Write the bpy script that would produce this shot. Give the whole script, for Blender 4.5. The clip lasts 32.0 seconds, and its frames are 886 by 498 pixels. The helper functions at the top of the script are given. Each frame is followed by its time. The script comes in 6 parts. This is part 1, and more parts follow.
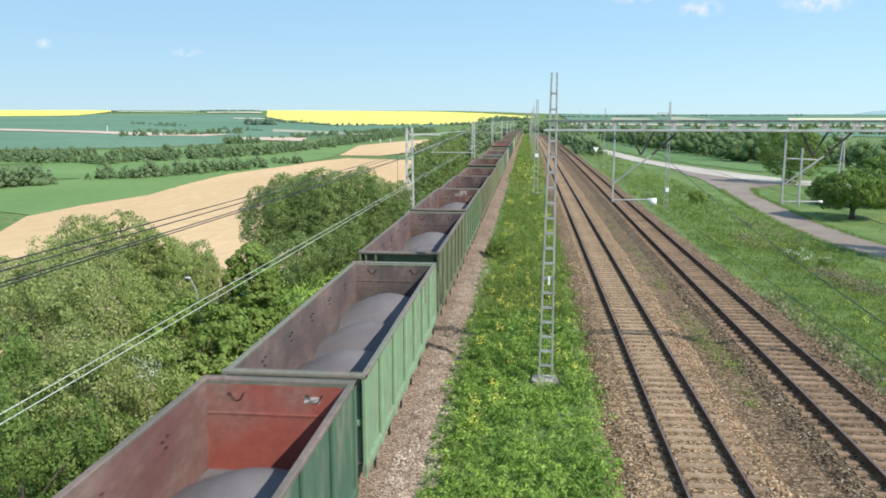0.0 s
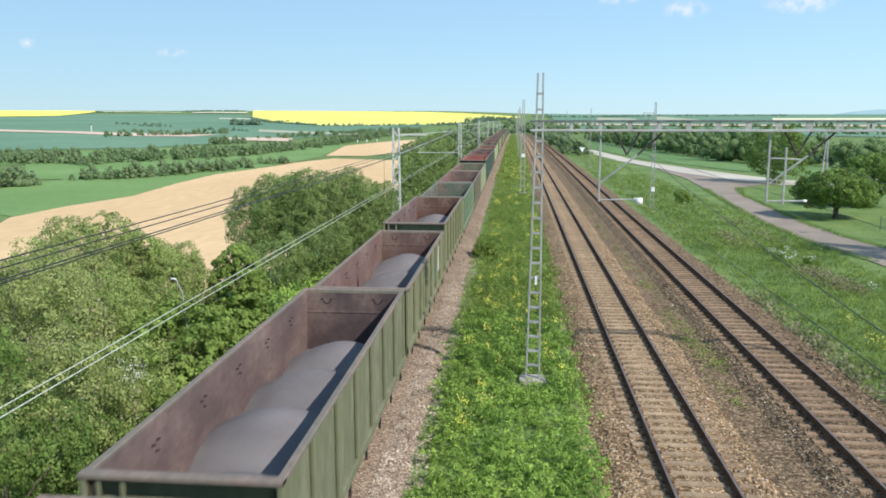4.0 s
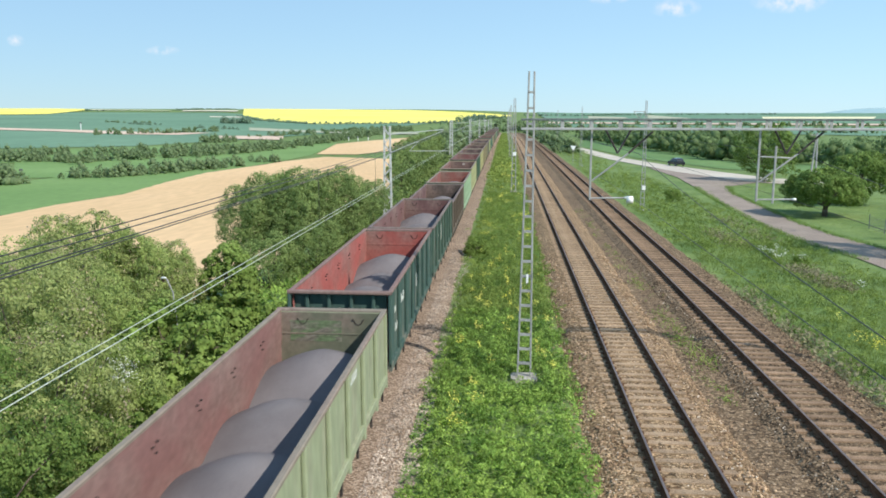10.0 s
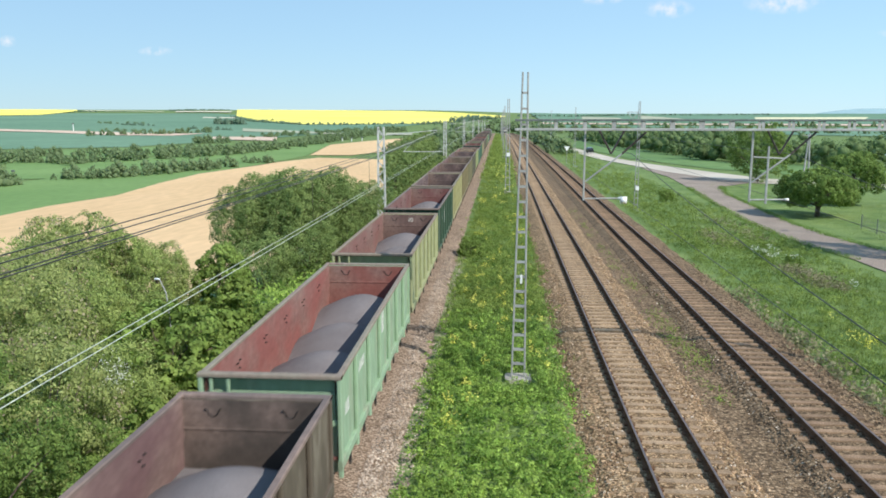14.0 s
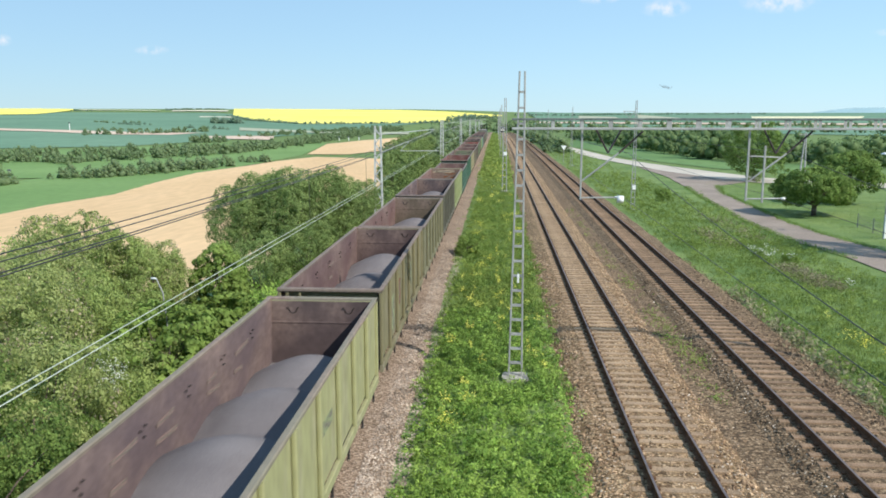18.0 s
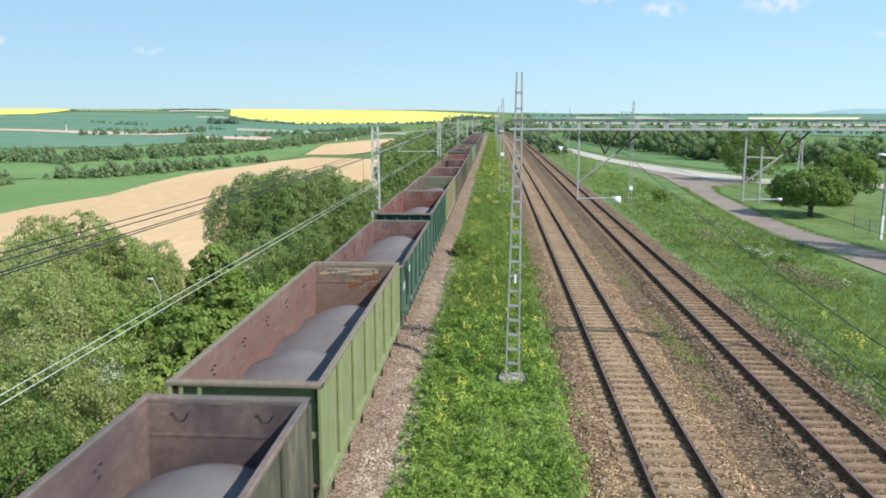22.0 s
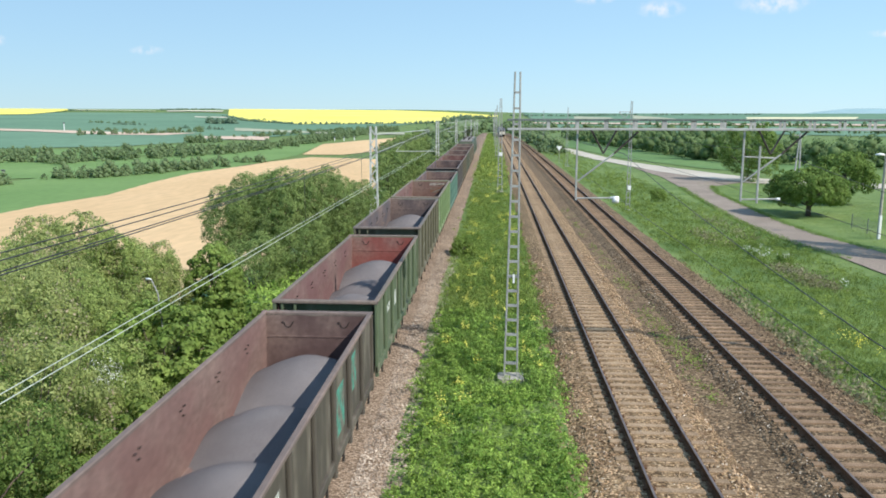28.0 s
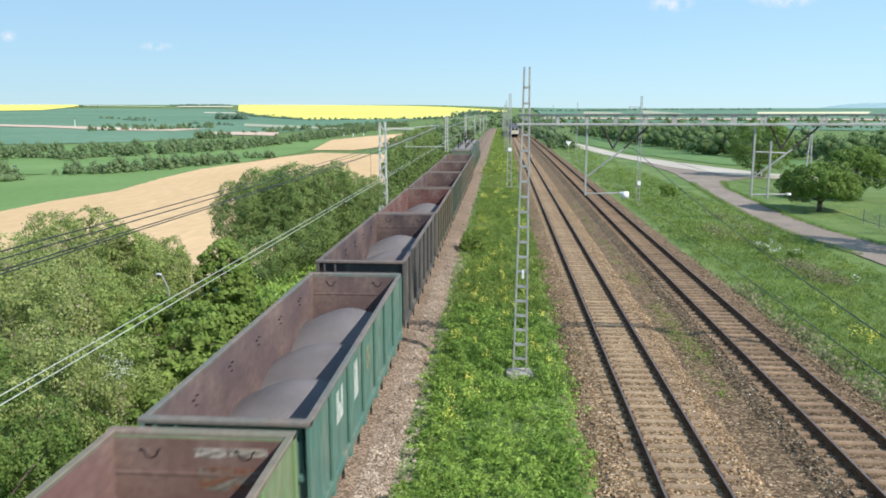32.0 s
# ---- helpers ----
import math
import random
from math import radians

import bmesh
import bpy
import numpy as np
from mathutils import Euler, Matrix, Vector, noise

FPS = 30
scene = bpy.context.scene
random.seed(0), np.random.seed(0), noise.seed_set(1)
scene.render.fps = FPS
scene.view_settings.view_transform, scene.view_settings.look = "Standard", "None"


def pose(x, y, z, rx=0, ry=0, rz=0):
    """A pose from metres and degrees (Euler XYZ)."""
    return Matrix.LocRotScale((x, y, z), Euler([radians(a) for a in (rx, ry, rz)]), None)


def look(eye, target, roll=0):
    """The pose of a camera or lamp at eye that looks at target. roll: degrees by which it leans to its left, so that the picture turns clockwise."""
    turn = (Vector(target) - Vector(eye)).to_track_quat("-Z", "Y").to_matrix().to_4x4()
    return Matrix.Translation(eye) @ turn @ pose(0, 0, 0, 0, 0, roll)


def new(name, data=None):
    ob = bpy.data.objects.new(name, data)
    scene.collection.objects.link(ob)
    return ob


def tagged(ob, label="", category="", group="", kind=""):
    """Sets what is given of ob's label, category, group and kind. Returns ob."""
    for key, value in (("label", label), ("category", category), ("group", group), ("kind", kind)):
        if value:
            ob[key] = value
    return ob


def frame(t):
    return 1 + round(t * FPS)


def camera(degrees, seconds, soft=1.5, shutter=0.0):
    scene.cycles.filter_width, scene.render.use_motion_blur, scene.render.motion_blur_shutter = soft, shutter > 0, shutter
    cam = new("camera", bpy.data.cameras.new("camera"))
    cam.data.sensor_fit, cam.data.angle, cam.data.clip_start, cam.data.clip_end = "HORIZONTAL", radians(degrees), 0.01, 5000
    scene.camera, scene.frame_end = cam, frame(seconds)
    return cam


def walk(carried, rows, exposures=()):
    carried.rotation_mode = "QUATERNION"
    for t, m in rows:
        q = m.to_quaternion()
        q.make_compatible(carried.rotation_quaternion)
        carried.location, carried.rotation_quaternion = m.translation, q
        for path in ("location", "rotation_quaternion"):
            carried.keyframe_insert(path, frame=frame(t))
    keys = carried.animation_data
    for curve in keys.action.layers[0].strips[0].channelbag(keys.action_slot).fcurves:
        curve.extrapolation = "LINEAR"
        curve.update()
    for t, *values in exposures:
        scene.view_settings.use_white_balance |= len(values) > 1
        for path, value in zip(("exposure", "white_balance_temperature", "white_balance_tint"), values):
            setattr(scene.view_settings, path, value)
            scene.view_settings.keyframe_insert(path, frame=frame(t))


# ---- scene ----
# ---- camera: it stands on a road bridge over the lines and turns a little ----
FIELD_OF_VIEW = 58.5
EYE = Vector((0.0, 0.0, 8.5))
AIM = [  # seconds, turn to the west of the track, tilt down, lean (degrees)
    (0, 6.07, 9.58, 0.02), (0.5, 5.96, 9.57, 0.03), (1, 5.86, 9.58, 0.03), (1.5, 5.73, 9.57, -0.00),
    (2, 5.59, 9.56, -0.03), (2.5, 5.46, 9.57, -0.01), (3, 5.29, 9.58, -0.02), (3.5, 5.20, 9.55, -0.02),
    (5.5, 4.83, 9.66, -0.01), (6, 4.77, 9.65, -0.05), (6.5, 4.75, 9.67, -0.07), (7, 4.74, 9.70, -0.02),
    (7.5, 4.75, 9.71, -0.03), (8, 4.77, 9.70, 0.01), (8.5, 4.74, 9.69, -0.00), (9, 4.67, 9.69, 0.00),
    (9.5, 4.55, 9.69, -0.01), (10, 4.48, 9.68, 0.04), (10.5, 4.41, 9.69, -0.01), (11, 4.29, 9.68, 0.02),
    (11.5, 4.24, 9.67, 0.03), (12, 4.17, 9.65, 0.03), (12.5, 4.14, 9.65, 0.04), (13, 4.11, 9.65, 0.05),
    (13.5, 4.07, 9.65, 0.01), (14, 4.04, 9.63, 0.01), (14.5, 4.01, 9.65, 0.04), (16.5, 4.00, 9.70, 0.01),
    (17, 3.92, 9.71, 0.05), (17.5, 3.90, 9.71, 0.05), (18, 3.82, 9.69, 0.01), (18.5, 3.81, 9.69, 0.01),
    (19, 3.78, 9.66, 0.06), (19.5, 3.79, 9.70, 0.09), (20, 3.77, 9.69, 0.07), (20.5, 3.61, 9.65, 0.07),
    (21, 3.61, 9.65, 0.07), (21.5, 3.65, 9.65, 0.07), (22, 3.61, 9.65, 0.07), (22.5, 3.61, 9.65, 0.07),
    (23, 3.66, 9.64, 0.02), (23.5, 3.66, 9.66, 0.05), (24, 3.66, 9.65, 0.07), (24.5, 3.66, 9.65, 0.07),
    (25, 3.66, 9.59, 0.08), (25.5, 3.61, 9.59, 0.06), (27.5, 3.55, 9.62, 0.13), (28, 3.49, 9.66, 0.06),
    (28.5, 3.44, 9.69, 0.10), (29, 3.43, 9.73, -0.00), (29.5, 3.51, 9.78, 0.02), (30, 3.59, 9.80, -0.01),
    (30.5, 3.65, 9.82, 0.03), (31, 3.80, 9.87, 0.02), (31.5, 3.97, 9.94, -0.07), (32, 4.16, 9.99, -0.04),
]


def aim(turn, tilt, lean):
    a, b = radians(turn), radians(tilt)
    way = Vector((-math.sin(a) * math.cos(b), math.cos(a) * math.cos(b), -math.sin(b)))
    return look(EYE, EYE + way * 100, lean)


cam = camera(FIELD_OF_VIEW, 32.0, soft=1.75, shutter=0.3)
walk(cam, [(t, aim(a, b, c)) for t, a, b, c in AIM], exposures=[(0, 0.05, 6380, 10), (32, 0.05, 6380, 10)])

# ---- light: afternoon sun from behind and from the east, thin haze ----
SUN_WAY = Vector((-0.9, 0.67, -1.0)).normalized()
sun_up = math.asin(-SUN_WAY.z)
world = bpy.data.worlds.new("sky")
scene.world = world
world.use_nodes = True
wn, wl = world.node_tree.nodes, world.node_tree.links
sky = wn.new("ShaderNodeTexSky")
sky.sky_type, sky.sun_disc = "NISHITA", False
sky.sun_elevation, sky.sun_rotation = sun_up, -math.atan2(-SUN_WAY.x, -SUN_WAY.y)
sky.air_density, sky.dust_density, sky.ozone_density, sky.altitude = 1.0, 0.0, 3.0, 200
soften, tone = wn.new("ShaderNodeGamma"), wn.new("ShaderNodeVectorMath")
soften.inputs["Gamma"].default_value = 0.36
tone.operation = "MULTIPLY"
tone.inputs[1].default_value = (2.71, 3.78, 4.62)
wl.new(sky.outputs["Color"], soften.inputs["Color"])
wl.new(soften.outputs["Color"], tone.inputs[0])
wl.new(tone.outputs["Vector"], wn["Background"].inputs["Color"])
wn["Background"].inputs["Strength"].default_value = 0.1
sun = new("sun", bpy.data.lights.new("sun", "SUN"))
sun.data.energy, sun.data.angle, sun.data.color = 5.0, radians(0.6), (1.0, 0.94, 0.86)
sun.matrix_world = look((0, 0, 60), Vector((0, 0, 60)) + SUN_WAY)


# ---- materials ----
def rgb(r, g, b, k=1.0):
    return tuple(min(1.0, k * (v / 255) ** 2.2) for v in (r, g, b)) + (1.0,)


def grained(name, a, b, scale=3.0, rough=0.8, bump=0.3, fine=40.0, metal=0.0, speck=0.35, spec=0.3, per_object=0.0, own=False, island=False, stretch=(1, 1, 1), leaf=False):
    """A surface of two colours a and b, mottled at two scales, with fine relief. own: the colour is the object's own."""
    m = bpy.data.materials.new(name)
    m.use_nodes = True
    n, l = m.node_tree.nodes, m.node_tree.links
    p = n["Principled BSDF"]
    co = n.new("ShaderNodeTexCoord")
    mp = n.new("ShaderNodeMapping")
    mp.inputs["Scale"].default_value = stretch
    l.new(co.outputs["Object"], mp.inputs["Vector"])
    big, small = n.new("ShaderNodeTexNoise"), n.new("ShaderNodeTexNoise")
    for node, s, d in ((big, scale, 4), (small, fine, 3)):
        node.inputs["Scale"].default_value, node.inputs["Detail"].default_value = s, d
        l.new(mp.outputs["Vector"], node.inputs["Vector"])
    ramp = n.new("ShaderNodeMapRange")
    ramp.inputs["From Min"].default_value, ramp.inputs["From Max"].default_value = 0.32, 0.68
    l.new(big.outputs["Fac"], ramp.inputs["Value"])
    mix = n.new("ShaderNodeMix")
    mix.data_type = "RGBA"
    mix.inputs[6].default_value, mix.inputs[7].default_value = a, b
    l.new(ramp.outputs["Result"], mix.inputs[0])
    colour = mix.outputs[2]
    if own:
        oi = n.new("ShaderNodeObjectInfo")
        stain = n.new("ShaderNodeMix")
        stain.data_type = "RGBA"
        sharp = n.new("ShaderNodeMapRange")
        sharp.inputs["From Min"].default_value, sharp.inputs["From Max"].default_value = own[0], own[1]
        sharp.inputs["To Max"].default_value = own[2]
        l.new(big.outputs["Fac"], sharp.inputs["Value"])
        l.new(sharp.outputs["Result"], stain.inputs[0])
        l.new(oi.outputs["Color"], stain.inputs[6])
        mix.inputs[0].default_value = 0.5
        l.remove(mix.inputs[0].links[0])
        l.new(small.outputs["Fac"], mix.inputs[0])
        l.new(colour, stain.inputs[7])
        colour = stain.outputs[2]
    hsv = n.new("ShaderNodeHueSaturation")
    l.new(colour, hsv.inputs["Color"])
    val = n.new("ShaderNodeMapRange")
    val.inputs["From Min"].default_value, val.inputs["From Max"].default_value = 0.3, 0.7
    val.inputs["To Min"].default_value, val.inputs["To Max"].default_value = 1 - speck, 1 + speck
    l.new(small.outputs["Fac"], val.inputs["Value"])
    out = val.outputs["Result"]
    if per_object or island:
        src = n.new("ShaderNodeNewGeometry").outputs["Random Per Island"] if island else n.new("ShaderNodeObjectInfo").outputs["Random"]
        k = n.new("ShaderNodeMapRange")
        amount = per_object or 0.3
        k.inputs["To Min"].default_value, k.inputs["To Max"].default_value = 1 - amount, 1 + amount
        l.new(src, k.inputs["Value"])
        mul = n.new("ShaderNodeMath")
        mul.operation = "MULTIPLY"
        l.new(out, mul.inputs[0]), l.new(k.outputs["Result"], mul.inputs[1])
        out = mul.outputs[0]
    l.new(out, hsv.inputs["Value"])
    l.new(hsv.outputs["Color"], p.inputs["Base Color"])
    p.inputs["Roughness"].default_value, p.inputs["Metallic"].default_value = rough, metal
    p.inputs["Specular IOR Level"].default_value = spec
    if bump:
        bp = n.new("ShaderNodeBump")
        bp.inputs["Strength"].default_value, bp.inputs["Distance"].default_value = bump, 0.02
        l.new(small.outputs["Fac"], bp.inputs["Height"])
        l.new(bp.outputs["Normal"], p.inputs["Normal"])
    if leaf:
        tr = n.new("ShaderNodeBsdfTranslucent")
        l.new(hsv.outputs["Color"], tr.inputs["Color"])
        ms = n.new("ShaderNodeMixShader")
        ms.inputs["Fac"].default_value = 0.4
        l.new(p.outputs["BSDF"], ms.inputs[1]), l.new(tr.outputs["BSDF"], ms.inputs[2])
        l.new(ms.outputs["Shader"], n["Material Output"].inputs["Surface"])
    return m


def gravel(name, tones, scale, bump=0.9):
    """Crushed stone: every stone a tone of its own, dark joints, patches of dirt."""
    m = bpy.data.materials.new(name)
    m.use_nodes = True
    n, l = m.node_tree.nodes, m.node_tree.links
    p = n["Principled BSDF"]
    co = n.new("ShaderNodeTexCoord")
    vo = n.new("ShaderNodeTexVoronoi")
    vo.inputs["Scale"].default_value = scale
    no = n.new("ShaderNodeTexNoise")
    no.inputs["Scale"].default_value, no.inputs["Detail"].default_value = 0.5, 5
    for node in (vo, no):
        l.new(co.outputs["Object"], node.inputs["Vector"])
    sep = n.new("ShaderNodeSeparateColor")
    l.new(vo.outputs["Color"], sep.inputs["Color"])
    ramp = n.new("ShaderNodeValToRGB")
    l.new(sep.outputs[0], ramp.inputs["Fac"])
    tones = [(r * 1.08, g * 0.99, b * 0.88) for r, g, b in tones]
    e = ramp.color_ramp.elements
    e[0].color, e[1].color = tones[0] + (1,), tones[-1] + (1,)
    for i, t in enumerate(tones[1:-1]):
        e.new((i + 1) / (len(tones) - 1)).color = t + (1,)
    dirt = n.new("ShaderNodeMapRange")
    dirt.inputs["From Min"].default_value, dirt.inputs["From Max"].default_value = 0.35, 0.65
    dirt.inputs["To Min"].default_value, dirt.inputs["To Max"].default_value = 0.86, 1.12
    l.new(no.outputs["Fac"], dirt.inputs["Value"])
    gap = n.new("ShaderNodeMapRange")
    gap.inputs["From Min"].default_value, gap.inputs["From Max"].default_value = 0.35, 0.75
    gap.inputs["To Min"].default_value, gap.inputs["To Max"].default_value = 1.0, 0.45
    l.new(vo.outputs["Distance"], gap.inputs["Value"])
    mul = n.new("ShaderNodeMath")
    mul.operation = "MULTIPLY"
    l.new(dirt.outputs["Result"], mul.inputs[0]), l.new(gap.outputs["Result"], mul.inputs[1])
    hsv = n.new("ShaderNodeHueSaturation")
    l.new(ramp.outputs["Color"], hsv.inputs["Color"]), l.new(mul.outputs[0], hsv.inputs["Value"])
    l.new(hsv.outputs["Color"], p.inputs["Base Color"])
    bp = n.new("ShaderNodeBump")
    bp.invert = True
    bp.inputs["Strength"].default_value, bp.inputs["Distance"].default_value = bump, 0.03
    l.new(vo.outputs["Distance"], bp.inputs["Height"]), l.new(bp.outputs["Normal"], p.inputs["Normal"])
    p.inputs["Roughness"].default_value, p.inputs["Specular IOR Level"].default_value = 0.9, 0.2
    return m


GRASS_GROUND = grained("grass_ground", (0.1, 0.17, 0.045, 1), (0.19, 0.26, 0.08, 1), 0.35, 0.95, 0.5, 9.0)
BLADE = grained("grass_blade", (0.135, 0.234, 0.045, 1), (0.252, 0.36, 0.09, 1), 0.5, 0.7, 0, 6.0, island=True, leaf=True)
BANK_WEED = grained("bank_weed_leaf", (0.165, 0.24, 0.055, 1), (0.315, 0.39, 0.1, 1), 0.35, 0.6, 0, 2.0, spec=0.08, per_object=0.14, island=True, leaf=True)
WEED = grained("weed_leaf", (0.175, 0.295, 0.06, 1), (0.4, 0.54, 0.125, 1), 0.9, 0.6, 0, 5.0, spec=0.1, per_object=0.32, island=True, leaf=True)
BANK_BLADE = grained("bank_grass_blade", (0.135, 0.2, 0.048, 1), (0.225, 0.295, 0.078, 1), 0.25, 0.7, 0, 3.0, spec=0.08, per_object=0.14, island=True, leaf=True)
MOWN = grained("mown_grass", (0.175, 0.26, 0.06, 1), (0.265, 0.345, 0.09, 1), 0.2, 0.7, 0, 2.0, spec=0.08, per_object=0.1, island=True, leaf=True)
DRY = grained("dry_grass", (0.22, 0.21, 0.11, 1), (0.34, 0.31, 0.19, 1), 0.8, 0.8, 0, 8.0, island=True, leaf=True)
BLOSSOM = grained("white_blossom", (0.7, 0.72, 0.62, 1), (0.8, 0.8, 0.72, 1), 2, 0.7, 0, 9, island=True)
RAPE = grained("yellow_flower", (0.75, 0.68, 0.08, 1), (0.85, 0.8, 0.2, 1), 2, 0.7, 0, 9, island=True)
BALLAST = gravel("ballast", [(0.095, 0.062, 0.036), (0.25, 0.178, 0.105), (0.36, 0.265, 0.16), (0.56, 0.44, 0.3)], 13)
BALLAST_BROWN = gravel("brown_ballast", [(0.075, 0.053, 0.036), (0.165, 0.122, 0.079), (0.24, 0.18, 0.118), (0.42, 0.33, 0.23)], 13)
BALLAST_GREY = gravel("grey_ballast", [(0.166, 0.124, 0.092), (0.294, 0.23, 0.179), (0.377, 0.304, 0.244), (0.5, 0.43, 0.36)], 18)
STONE = grained("loose_stone", (0.15, 0.092, 0.052, 1), (0.46, 0.325, 0.2, 1), 1.5, 0.95, 0.2, 30.0, island=True, per_object=0.5)
STONE_BROWN = grained("loose_brown_stone", (0.075, 0.05, 0.03, 1), (0.28, 0.2, 0.125, 1), 1.5, 0.95, 0.2, 30.0, island=True, per_object=0.5)
STONE_PALE = grained("pale_stone", (0.42, 0.34, 0.25, 1), (0.66, 0.57, 0.46, 1), 1.5, 0.95, 0.2, 30.0, island=True, per_object=0.3)
STONE_GREY = grained("loose_grey_stone", (0.184, 0.143, 0.11, 1), (0.515, 0.432, 0.35, 1), 1.5, 0.95, 0.2, 30.0, island=True, per_object=0.4)
SLEEPER = grained("sleeper", (0.26, 0.18, 0.11, 1), (0.39, 0.28, 0.175, 1), 2.0, 0.9, 0.5, 30.0, per_object=0.18)
SLEEPER_BROWN = grained("stained_sleeper", (0.165, 0.106, 0.062, 1), (0.3, 0.203, 0.127, 1), 2.0, 0.9, 0.5, 30.0, per_object=0.22)
DARK_STEEL = grained("dark_steel", (0.1, 0.12, 0.11, 1), (0.17, 0.19, 0.18, 1), 2.0, 0.6, 0.1, 30.0)
RAIL_RUST = grained("rail_rust", (0.11, 0.06, 0.035, 1), (0.18, 0.1, 0.06, 1), 2.0, 0.95, 0.2, 40.0, spec=0.05)
RAIL_TOP = grained("rail_top", (0.13, 0.11, 0.105, 1), (0.19, 0.165, 0.155, 1), 3.0, 0.55, 0.05, 40.0, metal=0.15, speck=0.1)
GALVANISED = grained("galvanised_steel", (0.32, 0.32, 0.31, 1), (0.45, 0.45, 0.43, 1), 2.0, 0.6, 0.1, 30.0, metal=0.2, speck=0.15)
PALE_STEEL = grained("pale_painted_steel", (0.5, 0.5, 0.47, 1), (0.62, 0.62, 0.59, 1), 2.0, 0.6, 0.1, 30.0, speck=0.15)
CONCRETE = grained("concrete", (0.3, 0.28, 0.24, 1), (0.45, 0.42, 0.36, 1), 2.0, 0.9, 0.5, 14.0)
CABLE_DARK = grained("dark_cable", (0.03, 0.03, 0.032, 1), (0.06, 0.06, 0.06, 1), 2.0, 0.5, 0, 20)
CABLE_PALE = grained("pale_cable", (0.42, 0.46, 0.37, 1), (0.5, 0.54, 0.44, 1), 2.0, 0.4, 0, 20)
INSULATOR = grained("brown_insulator", (0.04, 0.032, 0.03, 1), (0.08, 0.065, 0.06, 1), 5.0, 0.3, 0, 20)
WHITE_PAINT = grained("white_paint", (0.78, 0.78, 0.76, 1), (0.85, 0.85, 0.83, 1), 2.0, 0.6, 0.05, 20, speck=0.05)
ASPHALT = grained("old_asphalt", (0.25, 0.2, 0.16, 1), (0.33, 0.27, 0.215, 1), 0.3, 0.9, 0.3, 12)
PALE_ROAD = grained("pale_road", (0.48, 0.43, 0.35, 1), (0.58, 0.52, 0.43, 1), 0.1, 0.9, 0.1, 5, speck=0.15)
BARK = grained("bark", (0.09, 0.07, 0.05, 1), (0.17, 0.13, 0.1, 1), 3.0, 0.9, 0.6, 25)
PAINT = grained("wagon_paint", (0.14, 0.09, 0.06, 1), (0.46, 0.43, 0.34, 1), 1.5, 0.75, 0.2, 5.0, speck=0.12, own=(0.48, 0.7, 0.5), stretch=(1, 1, 0.35))
LINING = grained("wagon_lining", (0.16, 0.11, 0.09, 1), (0.32, 0.235, 0.195, 1), 0.7, 0.8, 0.15, 7.0, speck=0.1, own=(0.42, 0.72, 0.8), stretch=(1, 0.6, 1.0))
UNDER = grained("underframe", (0.02, 0.017, 0.015, 1), (0.05, 0.04, 0.035, 1), 3, 0.9, 0.2, 20)
ORE = grained("ore_pellets", (0.158, 0.144, 0.145, 1), (0.2, 0.184, 0.184, 1), 0.9, 0.95, 0.6, 60.0, speck=0.2, spec=0.1)


def leaves(name, a, b, vary=0.2):
    return grained(name, a, b, 0.6, 0.6, 0, 5.0, spec=0.08, island=True, leaf=True, per_object=vary)


LEAF_A = leaves("leaf_mid", (0.235, 0.315, 0.09, 1), (0.42, 0.495, 0.165, 1))
LEAF_A2 = leaves("leaf_with_catkins", (0.255, 0.315, 0.1, 1), (0.44, 0.48, 0.185, 1))
LEAF_B = leaves("leaf_dark", (0.18, 0.265, 0.085, 1), (0.305, 0.385, 0.135, 1))
LEAF_C = leaves("leaf_fresh", (0.18, 0.27, 0.06, 1), (0.31, 0.41, 0.11, 1))
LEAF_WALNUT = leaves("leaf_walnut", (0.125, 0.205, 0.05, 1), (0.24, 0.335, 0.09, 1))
CATKIN = leaves("faded_blossom", (0.45, 0.38, 0.25, 1), (0.58, 0.48, 0.36, 1))
LEAF_WOOD = leaves("leaf_wood", (0.145, 0.22, 0.09, 1), (0.22, 0.3, 0.125, 1), 0.12)
# skyline leaves: distance haze is painted in as a blue green tint
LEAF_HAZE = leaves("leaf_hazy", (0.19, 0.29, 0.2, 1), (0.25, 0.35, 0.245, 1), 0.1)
# leaves of the far belts, their colour paled and blued for haze
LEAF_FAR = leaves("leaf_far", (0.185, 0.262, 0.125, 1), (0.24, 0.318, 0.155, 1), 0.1)


